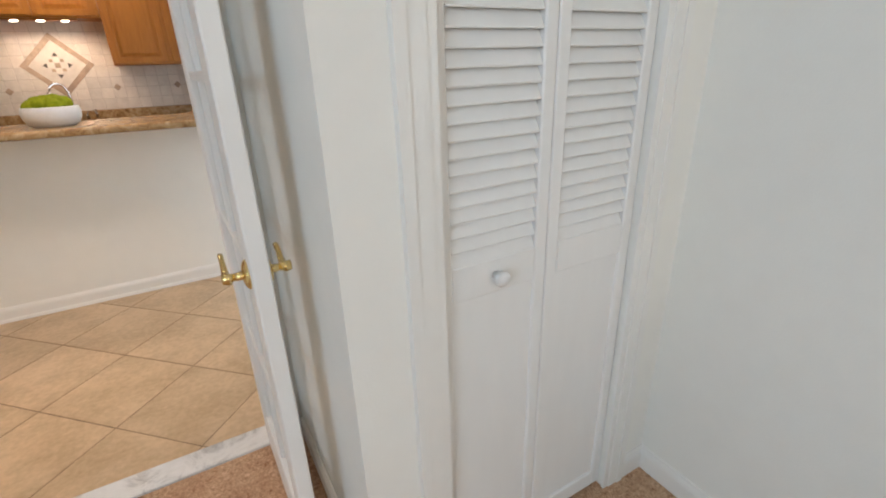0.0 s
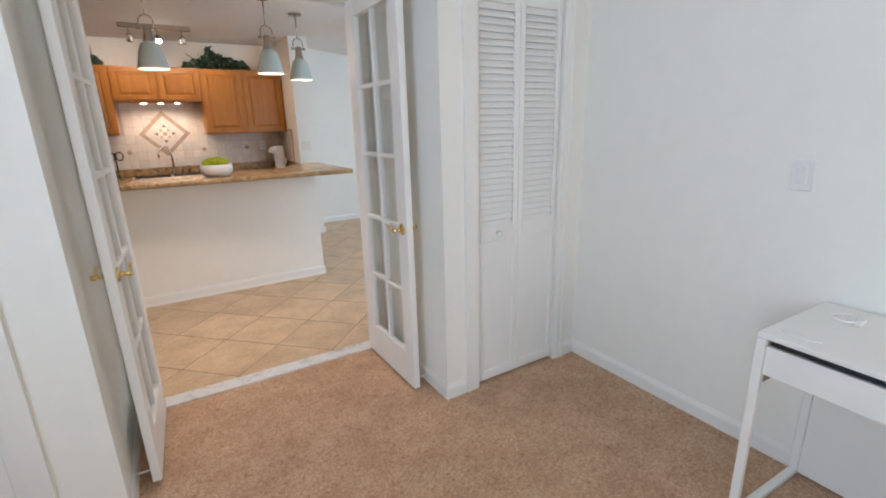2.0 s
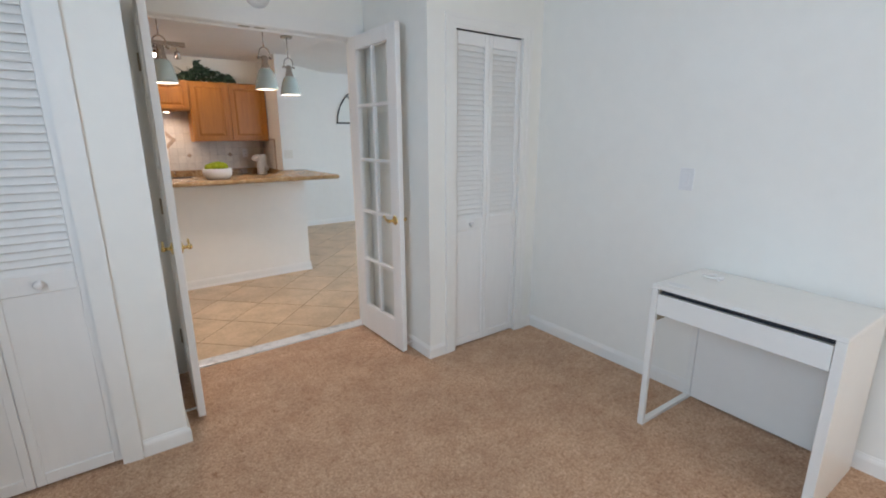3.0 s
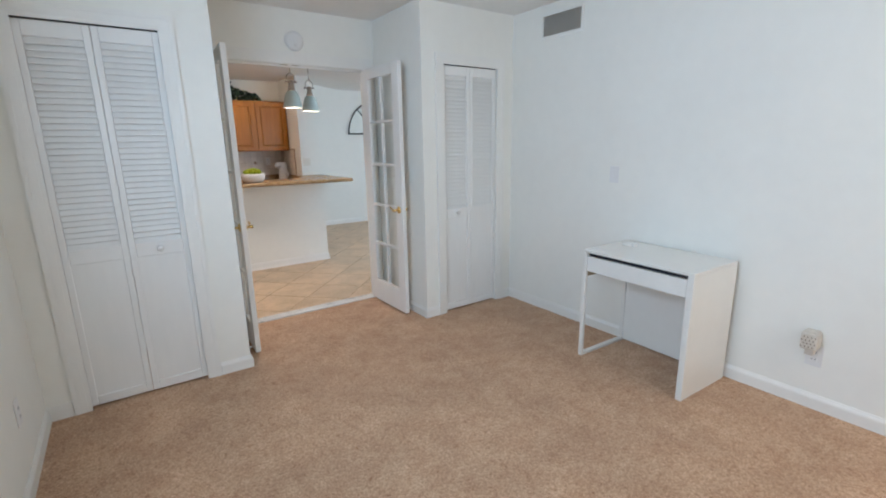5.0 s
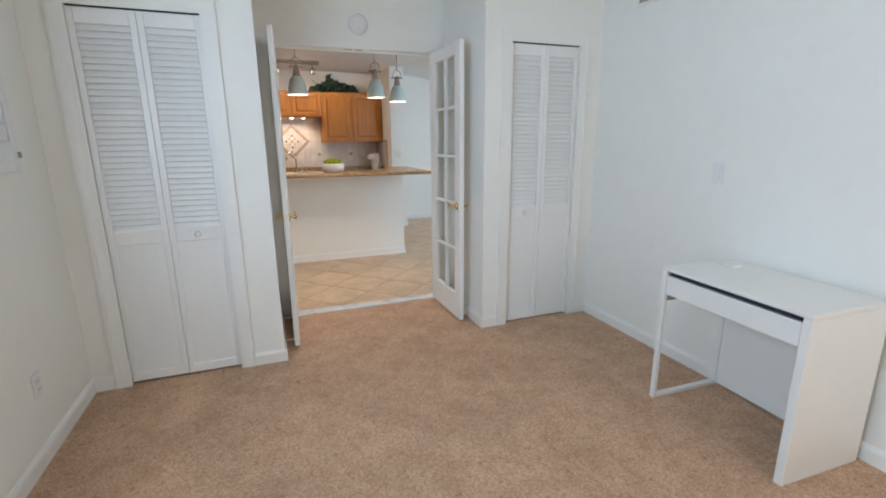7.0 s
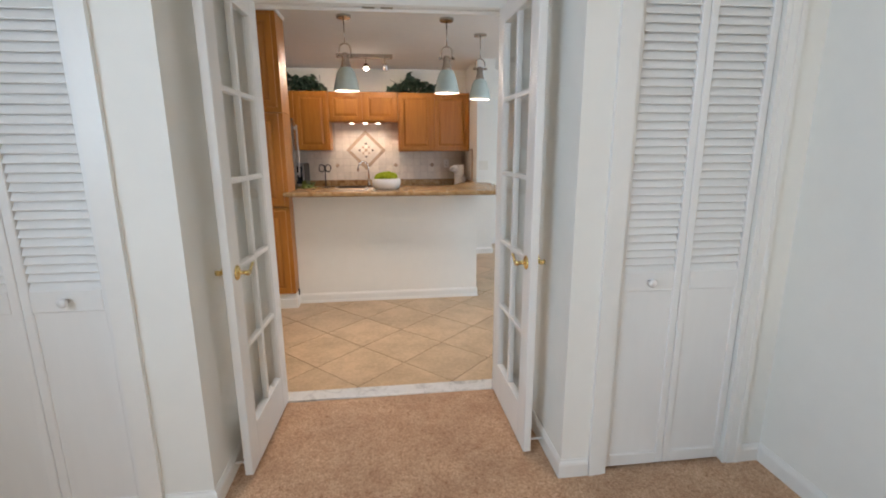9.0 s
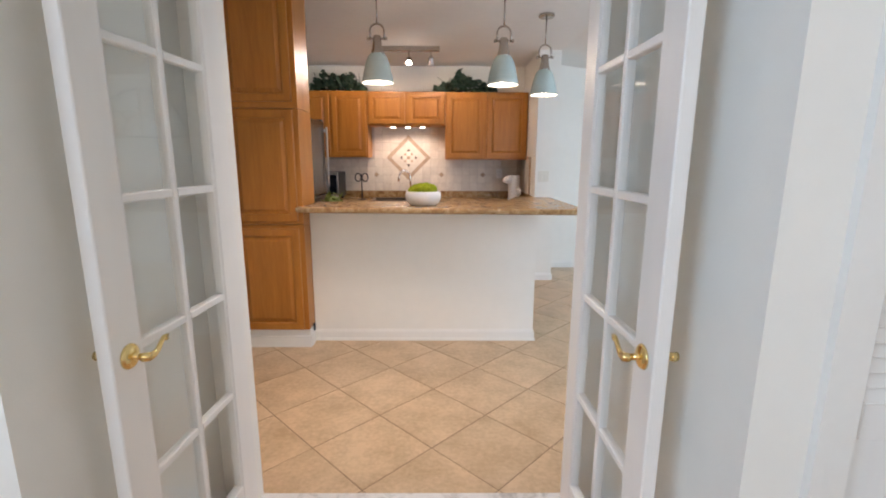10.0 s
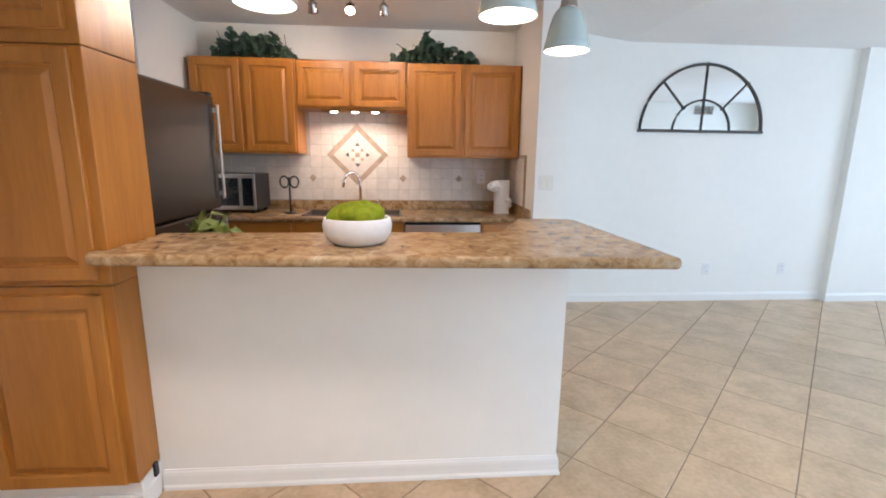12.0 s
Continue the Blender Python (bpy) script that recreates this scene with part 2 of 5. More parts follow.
PEWTER = material("aged_hinge_metal", (0.42, 0.36, 0.27), 0.4, metal=1.0, vary=0.1)
NICKEL = material("brushed_nickel", (0.47, 0.43, 0.385), 0.24, metal=1.0, vary=0.06, scale=20)
CHROME = material("polished_chrome", (0.80, 0.79, 0.77), 0.12, metal=1.0, vary=0.02)
SINKGREY = material("grey_composite", (0.10, 0.085, 0.075), 0.4, vary=0.1)
CREAM = material("cream_plastic", (0.80, 0.77, 0.68), 0.4, vary=0.02)
STEEL = material("stainless_steel", (0.60, 0.60, 0.60), 0.3, metal=1.0, vary=0.04, scale=12, stretch=(1, 1, 0.1))
DARKSTEEL = material("black_stainless", (0.022, 0.018, 0.015), 0.27, metal=0.1, spec=0.5, vary=0.12, scale=5)
BLACK = material("black_metal", (0.02, 0.02, 0.022), 0.45, vary=0.2)
BLACKGLASS = material("black_glass", (0.012, 0.014, 0.018), 0.06, vary=0.1)
FABRIC = material("black_mesh_fabric", (0.016, 0.016, 0.018), 0.85, vary=0.2, bump=0.4, bump_scale=300)
MINT = material("pale_mint_enamel", (0.50, 0.615, 0.59), 0.12, vary=0.02, coat=0.6)
WHITEIN = material("white_enamel", (0.85, 0.83, 0.78), 0.3, vary=0.01)
BULB = glow_material("lit_bulb", (1.0, 0.90, 0.74), 14.0)
PUCK = glow_material("lit_puck", (1.0, 0.88, 0.68), 12.0)
SPOTLIT = glow_material("lit_spot", (1.0, 0.90, 0.76), 60.0)
GLASS = glass_material("window_glass")
MIRROR = material("mirror_silver", (0.90, 0.92, 0.92), 0.01, metal=1.0, vary=0.0)
CERAMIC = material("matte_white_ceramic", (0.74, 0.72, 0.69), 0.6, vary=0.03, bump=0.05, bump_scale=120)
MOSS = material("green_moss", (0.37, 0.42, 0.028), 0.95, spec=0.1, scale=30, color2=(0.20, 0.27, 0.014), bump=1.0, bump_scale=260)
IVY = material("dark_ivy_leaf", (0.055, 0.10, 0.06), 0.5, scale=25, color2=(0.018, 0.045, 0.03))
HERB = material("green_leaf", (0.24, 0.30, 0.06), 0.5, scale=25, color2=(0.10, 0.15, 0.03))
STEM = material("brown_stem", (0.09, 0.06, 0.035), 0.8, vary=0.2)
PLASTIC = material("white_plastic", (0.80, 0.79, 0.77), 0.35, vary=0.01)
LACQUER = material("white_lacquer", (0.83, 0.812, 0.765), 0.3, vary=0.01, scale=2)
PAPER = material("white_paper", (0.84, 0.83, 0.81), 0.9, vary=0.03, bump=0.3, bump_scale=90)
# Near black that stands for the shade inside gaps and slots.
DARKGAP = material("dark_cavity", (0.03, 0.03, 0.035), 0.9, vary=0.1)
SHUTTER = material("shutter_paint", (0.80, 0.81, 0.80), 0.45, vary=0.015)
TERRA = material("terracotta", (0.35, 0.15, 0.08), 0.8, vary=0.15)


# ---- building helpers ----
def add_box(bm, x0, x1, y0, y1, z0, z1):
    m = Matrix.Translation(((x0 + x1) / 2, (y0 + y1) / 2, (z0 + z1) / 2)) @ Matrix.Diagonal((x1 - x0, y1 - y0, z1 - z0, 1))
    return bmesh.ops.create_cube(bm, size=1.0, matrix=m)["verts"]


def boxes(*dims, bevel=0.0, seg=2):
    bm = bmesh.new()
    for d in dims:
        add_box(bm, *d)
    if bevel:
        bmesh.ops.bevel(bm, geom=bm.edges[:], offset=bevel, segments=seg, profile=0.5, affect="EDGES")
    return bm


def lathe(profile, steps=32):
    """A turned shape round z from (radius, height) pairs."""
    bm = bmesh.new()
    rings = []
    for r, z in profile:
        rings.append([bm.verts.new((r * math.cos(2 * math.pi * k / steps), r * math.sin(2 * math.pi * k / steps), z)) for k in range(steps)] if r > 1e-6 else [bm.verts.new((0, 0, z))])
    for a, b in zip(rings, rings[1:]):
        for k in range(steps):
            q = (k + 1) % steps
            if len(a) > 1 and len(b) > 1:
                bm.faces.new((a[k], a[q], b[q], b[k]))
            elif len(a) > 1:
                bm.faces.new((a[k], a[q], b[0]))
            elif len(b) > 1:
                bm.faces.new((a[0], b[q], b[k]))
    bmesh.ops.recalc_face_normals(bm, faces=bm.faces[:])
    return bm


def tube(points, r, steps=10, closed=False, bm=None):
    """A round rod along points."""
    bm = bm or bmesh.new()
    pts = [Vector(p) for p in points]
    n = len(pts)
    rings = []
    for i, p in enumerate(pts):
        a = pts[(i - 1) % n] if closed or i else pts[i]
        b = pts[(i + 1) % n] if closed or i < n - 1 else pts[i]
        d = (b - a).normalized()
        up = Vector((0, 0, 1)) if abs(d.z) < 0.9 else Vector((1, 0, 0))
        u = d.cross(up).normalized()
        v = d.cross(u)
        rad = r[i] if isinstance(r, (list, tuple)) else r
        rings.append([bm.verts.new(p + rad * (math.cos(2 * math.pi * k / steps) * u + math.sin(2 * math.pi * k / steps) * v)) for k in range(steps)])
    pairs = list(zip(rings, rings[1:])) + ([(rings[-1], rings[0])] if closed else [])
    for a, b in pairs:
        for k in range(steps):
            q = (k + 1) % steps
            bm.faces.new((a[k], a[q], b[q], b[k]))
    if not closed:
        bm.faces.new(rings[0])
        bm.faces.new(rings[-1][::-1])
    bmesh.ops.recalc_face_normals(bm, faces=bm.faces[:])
    return bm


def prism(outline, z0, z1, bevel=0.0, seg=2):
    """A slab from an outline in x and y."""
    bm = bmesh.new()
    low = [bm.verts.new((x, y, z0)) for x, y in outline]
    top = [bm.verts.new((x, y, z1)) for x, y in outline]
    bm.faces.new(low[::-1])
    bm.faces.new(top)
    for k in range(len(low)):
        q = (k + 1) % len(low)
        bm.faces.new((low[k], low[q], top[q], top[k]))
    bmesh.ops.recalc_face_normals(bm, faces=bm.faces[:])
    if bevel:
        edges = [e for e in bm.edges if abs(e.verts[0].co.z - e.verts[1].co.z) < 1e-6]
        bmesh.ops.bevel(bm, geom=edges, offset=bevel, segments=seg, profile=0.5, affect="EDGES")
    return bm


def moved(bm, m):
    bmesh.ops.transform(bm, matrix=m, verts=bm.verts[:])
    return bm


def mesh_of(bm, mat, smooth=False):
    me = bpy.data.meshes.new("mesh")
    bm.to_mesh(me)
    bm.free()
    me.materials.append(mat)
    if smooth:
        me.polygons.foreach_set("use_smooth", [True] * len(me.polygons))
    return me


def part(name, bm, mat, parent=None, label="", smooth=False, at=None):
    """One mesh object, under its thing or on its own."""
    me = bm if isinstance(bm, bpy.types.Mesh) else mesh_of(bm, mat, smooth)
    ob = new(name, me)
    if parent:
        ob.parent = parent
    if at is not None:
        ob.matrix_local = at if isinstance(at, Matrix) else Matrix.Translation(at)
    if label:
        ob["label"] = label
    return ob


def thing(name, m, label, category, group=""):
    ob = new(name)
    ob.empty_display_size = 0.05
    ob.matrix_world = m if isinstance(m, Matrix) else Matrix.Translation(m)
    return tagged(ob, label, category, group)


def structure(name, bm, mat, label, category):
    return tagged(part(name, bm, mat), label, category, kind="structure")


# ---- structure: bedroom and kitchen shell ----
XL, XR = -1.738, 1.682      # bedroom side walls
YC, YE, YK = 1.13, 1.90, 1.99  # closet front, entry wall, kitchen side
RL, RR = -0.684, 0.741       # recess side walls
OL, OR, OT = -0.595, 0.660, 2.080  # french door opening
CB, CK, CV = 2.48, 2.495, 2.39         # ceilings
KL, KB = -1.75, 6.30        # kitchen left wall, back wall
LB, LR = 6.06, 6.6          # living room back and end wall
WY0, WY1, WZ0, WZ1 = -1.75, 0.205, 1.275, 2.25  # bedroom window

structure("wall_west", boxes((XL - 0.15, XL, -3.0, WY0, 0, CB), (XL - 0.15, XL, WY1, YE, 0, CB), (XL - 0.15, XL, WY0, WY1, 0, WZ0), (XL - 0.15, XL, WY0, WY1, WZ1, CB)), PAINT, "cream white painted bedroom wall around the window", "wall")
structure("wall_east", boxes((XR, XR + 0.12, -3.0, YE, 0, CB)), PAINT, "smooth white painted bedroom wall beside the desk", "wall")
EX0, EX1, EZ0, EZ1 = 0.30, 1.60, 0.82, 2.20  # assumed end window, unseen
structure("wall_south", boxes((XL - 0.15, EX0, -3.12, -3.0, 0, CB), (EX1, XR + 0.12, -3.12, -3.0, 0, CB), (EX0, EX1, -3.12, -3.0, 0, EZ0), (EX0, EX1, -3.12, -3.0, EZ1, CB)), PAINT, "plain white bedroom wall with an assumed wide window", "wall")
CLL0, CLL1, CLR0, CLR1 = -1.548, -0.945, 0.937, 1.502
CLTL, CLTR = 2.068, 2.048    # closet opening heights


def notched(x0, x1, c0, c1, top, height, y0, y1):
    """A wall along x with a door opening cut up from the floor."""
    pts = [(x0, 0), (c0, 0), (c0, top), (c1, top), (c1, 0), (x1, 0), (x1, height), (x0, height)]
    return moved(prism(pts, -y1, -y0), Matrix.Rotation(radians(90), 4, "X"))


structure("wall_closet_left", notched(XL, RL, CLL0, CLL1, CLTL, CB, YC, YC + 0.1), PAINT, "cream painted wall and pier round a closet", "wall")
structure("wall_closet_right", notched(RR, XR, CLR0, CLR1, CLTR, CB, YC, YC + 0.1), PAINT, "white painted wall and pier round a closet", "wall")
structure("wall_recess_left", boxes((RL - 0.1, RL, YC + 0.1, YE, 0, CB)), PAINT, "cream painted side of the doorway recess", "wall")
structure("wall_recess_right", boxes((RR, RR + 0.1, YC + 0.1, YE, 0, CB)), PAINT, "cream painted side of the doorway recess", "wall")
structure("wall_entry", notched(XL - 0.15, LR + 0.1, OL, OR, OT, CB, YE, YK), PAINT, "white wall pierced by the french door opening", "wall")
DY0, DY1, DT = 2.12, 2.99, 2.05
structure("wall_kitchen_left", boxes((KL - 0.15, KL, YK, DY0, 0, CK), (KL - 0.15, KL, DY1, 5.35, 0, CK), (KL - 0.15, KL, DY0, DY1, DT, CK), (KL - 0.15, -1.63, 5.35, KB, 0, CK)), PAINT, "white painted wall behind pantry and fridge", "wall")
structure("wall_kitchen_back", boxes((KL - 0.15, 1.42, KB, KB + 0.1, 0, CK)), PAINT, "white painted wall behind the wall cabinets", "wall")
structure("wall_kitchen_stub", boxes((1.195, 1.42, 5.43, KB, 0, CK)), PAINT, "short white wall closing the kitchen counter", "wall")
structure("wall_living_back", boxes((1.42, LR + 0.1, LB, KB + 0.1, 0, CK), (4.372, LR, LB - 0.08, LB, 0, CK)), PAINT, "pale white living room wall with a shallow jog", "wall")
structure("wall_living_end", boxes((LR, LR + 0.1, YK, 2.6, 0, CK), (LR, LR + 0.1, 5.2, LB, 0, CK), (LR, LR + 0.1, 2.6, 5.2, 0, 0.3), (LR, LR + 0.1, 2.6, 5.2, 2.25, CK)), PAINT, "white end wall with a wide window opening", "wall")
structure("ceiling_bedroom", boxes((XL - 0.15, XR + 0.12, -3.12, YE, CB, CB + 0.1)), CEIL, "white painted bedroom ceiling", "ceiling")
structure("ceiling_kitchen", moved(prism([(KL - 0.15, CK), (1.42, CK), (2.15, CV), (LR + 0.1, CV), (LR + 0.1, CK + 0.1), (KL - 0.15, CK + 0.1)], -KB - 0.1, -YK), Matrix.Rotation(radians(90), 4, "X")), CEIL, "white lightly textured kitchen ceiling", "ceiling")
structure("floor_carpet", boxes((XL - 0.15, XR + 0.12, -3.12, YE - 0.01, -0.1, 0)), CARPET, "beige pink cut-pile bedroom carpet", "carpet")
structure("door_threshold", boxes((OL - 0.003, OR + 0.003, YE - 0.012, YK + 0.003, -0.05, 0.01), bevel=0.004), MARBLE, "grey veined marble threshold between carpet and tile", "threshold")

# ---- trims ----
T = 0.014


def moulding(path, profile):
    """A board with a profile of (outward, height) pairs along corner points that pass with the wall on their left."""
    bm = bmesh.new()
    rows = []
    for k, p in enumerate(path):
        p = Vector(p)
        normals = []
        for a, b in ((k - 1, k), (k, k + 1)):
            if 0 <= a and b < len(path):
                d = (Vector(path[b]) - Vector(path[a])).normalized()
                normals.append(Vector((d.y, -d.x)))
        n = sum(normals, Vector((0, 0)))
        n = n / (n.length_squared / len(normals))
        rows.append([bm.verts.new((p.x + n.x * o, p.y + n.y * o, z)) for o, z in profile])
    for lo, hi in zip(rows, rows[1:]):
        for k in range(len(profile)):
            q = (k + 1) % len(profile)
            bm.faces.new((lo[k], lo[q], hi[q], hi[k]))
    bm.faces.new(rows[0])
    bm.faces.new(rows[-1][::-1])
    bmesh.ops.recalc_face_normals(bm, faces=bm.faces[:])
    return bm


BASE = [(0.0, 0.0), (0.014, 0.0), (0.014, 0.058), (0.011, 0.068), (0.006, 0.075), (0.004, 0.082), (0.0, 0.082)]
for name, path in (("baseboard_west", [(XL, -3.0), (XL, YC), (CLL0 - 0.078, YC)]), ("baseboard_pier_left", [(CLL1 + 0.078, YC), (RL, YC), (RL, YE - 0.02)]),
                   ("baseboard_pier_right", [(RR, YE - 0.02), (RR, YC), (CLR0 - 0.078, YC)]), ("baseboard_east", [(CLR1 + 0.078, YC), (XR, YC), (XR, -3.0)])):
    structure(name, moulding(path, BASE), TRIM, "white painted baseboard with a rounded top", "baseboard")
structure("baseboard_living", moulding([(1.195, 5.43), (1.42, 5.43), (1.42, LB), (4.372, LB), (4.372, LB - 0.08), (LR, LB - 0.08)], BASE), TRIM, "white painted baseboard with a rounded top", "baseboard")


def casing(name, x0, x1, top, y, w, out, label):
    """Moulded frame round an opening on a face that looks to -y."""
    bm = bmesh.new()
    for a, b, depth in ((0.0, w * 0.25, out * 0.6), (w * 0.25, w * 0.70, out * 0.8), (w * 0.70, w, out)):
        add_box(bm, x0 - b, x0 - a, y - depth, y, 0, top + b)
        add_box(bm, x1 + a, x1 + b, y - depth, y, 0, top + b)
        add_box(bm, x0 - a, x1 + a, y - depth, y, top + a, top + b)
    return structure(name, bm, TRIM, label, "door casing")


casing("trim_closet_left", CLL0 + 0.004, CLL1 - 0.004, CLTL - 0.004, YC, 0.078, 0.018, "white moulded casing round the left closet")
casing("trim_closet_right", CLR0 + 0.004, CLR1 - 0.004, CLTR - 0.004, YC, 0.078, 0.018, "white moulded casing round the right closet")
bm = bmesh.new()
add_box(bm, RL + 0.001, OL + 0.004, YE - 0.016, YE, 0, OT + 0.084)
add_box(bm, OR - 0.004, OR + 0.066, YE - 0.016, YE, 0, OT + 0.084)
add_box(bm, OL + 0.004, OR - 0.004, YE - 0.016, YE, OT - 0.004, OT + 0.084)
add_box(bm, OL, OL + 0.012, YE, YK, 0.01, OT)
add_box(bm, OR - 0.012, OR, YE, YK, 0.01, OT)
add_box(bm, OL + 0.012, OR - 0.012, YE, YK, OT - 0.008, OT)
add_box(bm, OL + 0.012, OR - 0.012, YE + 0.04, YE + 0.055, OT - 0.022, OT - 0.008)
for sx in (OL, OR):
    s = -1 if sx == OL else 1
    add_box(bm, min(sx, sx + s * 0.066), max(sx, sx + s * 0.066), YK, YK + 0.016, 0, OT + 0.066)
add_box(bm, OL, OR, YK, YK + 0.016, OT, OT + 0.066)
structure("trim_french_opening", bm, TRIM, "white casing and jamb round the french doors", "door casing")
for sx in (-0.035, 0.055):
    tagged(part("strike_plate", boxes((sx - 0.03, sx + 0.03, YE + 0.01, YE + 0.034, OT - 0.0112, OT - 0.0084), bevel=0.001), PEWTER), "small dark metal strike plate under the head jamb", "strike plate", "strike plates")


# ---- bifold closet doors ----
def bifold(name, x0, x1, height, rise, knob_panel, label):
    """Two louvred leaves, each with a flat lower panel, hung in a closet opening."""
    gap = 0.0018
    mid = (x0 + x1) / 2
    top, th = height - 0.021, 0.028
    door = thing(name, (mid, YC + 0.014, 0.012), label, "closet door", "louvred closet doors")
    slat_mesh = {}
    for k, (a, b) in enumerate(((x0 + gap, mid - gap / 2), (mid + gap / 2, x1 - gap))):
        a, b = a - mid, b - mid
        w = 0.032
        leaf = part("door_leaf", boxes((a, a + w, 0, th, 0, top), (b - w, b, 0, th, 0, top), (a + w, b - w, 0, th, top - 0.075, top), (a + w, b - w, 0, th, 0.81 + rise, 0.891 + rise), (a + w, b - w, 0, th, 0, 0.055), bevel=0.003, seg=1), DOORP, door)
        pan = boxes((a + w, b - w, 0.008, th - 0.006, 0.055, 0.81 + rise))
        part("lower_panel", pan, DOORP, leaf)
        lw = b - a - 2 * w
        n = 34
        pitch = (top - 0.075 - 0.891 - rise) / n
        if "s" not in slat_mesh:
            bm2 = boxes((-lw / 2, lw / 2, -0.0205, 0.0205, -0.003, 0.003), bevel=0.0022, seg=1)
            slat_mesh["s"] = mesh_of(moved(bm2, Matrix.Rotation(radians(60), 4, "X")), DOORP)
        for i in range(n):
            part("slat", slat_mesh["s"], DOORP, leaf, at=((a + b) / 2, th / 2, 0.891 + rise + (i + 0.5) * pitch))
        if k == knob_panel:
            bm2 = lathe([(0.0, 0.034), (0.012, 0.034), (0.017, 0.028), (0.017, 0.020), (0.008, 0.012), (0.009, 0.0), (0.0, 0.0)], 20)
            part("knob", moved(bm2, Matrix.Translation(((a + b) / 2, 0, 0.852 + rise)) @ Matrix.Rotation(radians(90), 4, "X")), PLASTIC, leaf, "round off-white knob", smooth=True)
    # Track in cavity black, so the shaded gap over the leaves reads dark.
    part("top_track", boxes((x0 - mid + 0.004, x1 - mid - 0.004, 0.0, 0.03, top + 0.004, top + 0.02)), DARKGAP, door, "track strip, dark for the shade of the top gap")
    return door


bifold("bifold_door", CLL0, CLL1, CLTL, 0.018, 1, "white louvred bifold closet door, closed, round knob")
bifold("bifold_door", CLR0, CLR1, CLTR, 0.0, 0, "white louvred bifold closet door, closed, beside the desk wall")


# ---- french doors ----
LEAFW, LEAFH = 0.60, 2.068


def french_leaf(m, side, label):
    """A ten-light leaf hinged at x = 0. side: the face (+1 or -1 in y) that bears the hinges."""
    leaf = thing("french_door", m, label, "french door", "pair of french doors")
    t = 0.0175
    st, tr, br = 0.098, 0.086, 0.215
    part("door_frame", boxes((0, st, -t, t, 0.018, LEAFH), (LEAFW - st, LEAFW, -t, t, 0.018, LEAFH), (st, LEAFW - st, -t, t, 0.018, br), (st, LEAFW - st, -t, t, LEAFH - tr, LEAFH), bevel=0.003, seg=1), DOORP, leaf)
    x0, x1, z0, z1 = st, LEAFW - st, br, LEAFH - tr
    mw = 0.011
    xm = (x0 + x1) / 2
    zs = [z0 + (z1 - z0) * k / 5 for k in range(6)]
    bead = [(x0, x0 + 0.009), (x1 - 0.009, x1)]
    bm = bmesh.new()
    add_box(bm, xm - mw, xm + mw, -t * 0.75, t * 0.75, z0, z1)
    for z in zs[1:-1]:
        add_box(bm, x0, xm - mw, -t * 0.75, t * 0.75, z - mw, z + mw)
        add_box(bm, xm + mw, x1, -t * 0.75, t * 0.75, z - mw, z + mw)
    for a, b in bead:
        add_box(bm, a, b, -t * 0.8, t * 0.8, z0, z1)
    bmesh.ops.bevel(bm, geom=bm.edges[:], offset=0.003, segments=1, affect="EDGES")
    part("muntins", bm, DOORP, leaf)
    pane = mesh_of(boxes((-(xm - mw - x0) / 2, (xm - mw - x0) / 2, -0.002, 0.002, -(zs[1] - zs[0]) / 2 + mw, (zs[1] - zs[0]) / 2 - mw)), GLASS)
    for za, zb in zip(zs, zs[1:]):
        for cx in ((x0 + xm - mw) / 2, (x1 + xm + mw) / 2):
            part("pane", pane, GLASS, leaf, at=(cx, 0, (za + zb) / 2)).visible_shadow = False
    for s in (-1, 1):
        h = part("door_handle", moved(lathe([(0, 0.011), (0.012, 0.011), (0.023, 0.008), (0.029, 0.004), (0.031, 0.0), (0, 0)], 28), Matrix.Translation((LEAFW - 0.055, s * t, 0.913)) @ Matrix.Rotation(radians(-90 * s), 4, "X")), BRASS, leaf, "polished brass lever handle", smooth=True)
        y = s * (t + 0.045)
        bm2 = tube([(LEAFW - 0.055, s * t, 0.913), (LEAFW - 0.055, s * (t + 0.03), 0.913)], [0.012, 0.009], 14)
        tube([(LEAFW - 0.045, y, 0.913), (LEAFW - 0.070, y, 0.906), (LEAFW - 0.092, y, 0.906), (LEAFW - 0.110, y, 0.914), (LEAFW - 0.126, y, 0.928), (LEAFW - 0.140, y, 0.938), (LEAFW - 0.152, y, 0.937), (LEAFW - 0.152, y, 0.928), (LEAFW - 0.144, y, 0.927)], [0.011, 0.013, 0.010, 0.0075, 0.0065, 0.0065, 0.007, 0.0065, 0.004], 12, bm=bm2)
        tube([(LEAFW - 0.055, s * (t + 0.028), 0.913), (LEAFW - 0.055, y + s * 0.012, 0.913)], [0.009, 0.013], 14, bm=bm2)
        small = Matrix.Translation((LEAFW - 0.055, s * t, 0.913)) @ Matrix.Scale(0.84, 4) @ Matrix.Translation((-(LEAFW - 0.055), -s * t, -0.913))
        part("lever", moved(bm2, small), BRASS, h, smooth=True)
    for z in (0.25, 1.05, 1.82):
        bm2 = tube([(-0.004, side * (t + 0.005), z - 0.045), (-0.004, side * (t + 0.005), z + 0.045)], 0.006, 10)
        add_box(bm2, -0.003, 0.025, side * (t + 0.002) - 0.0015, side * (t + 0.002) + 0.0015, z - 0.045, z + 0.045)
        part("hinge", bm2, PEWTER, leaf, "dull metal butt hinge")
    return leaf


french_leaf(pose(OL + 0.022, YE - 0.020, 0, 0, 0, -92.6), -1, "white french door with ten glass panes, standing open")
french_leaf(pose(OR - 0.033, YE - 0.020, 0, 0, 0, -89.0), 1, "white french door with ten glass panes, swung open")

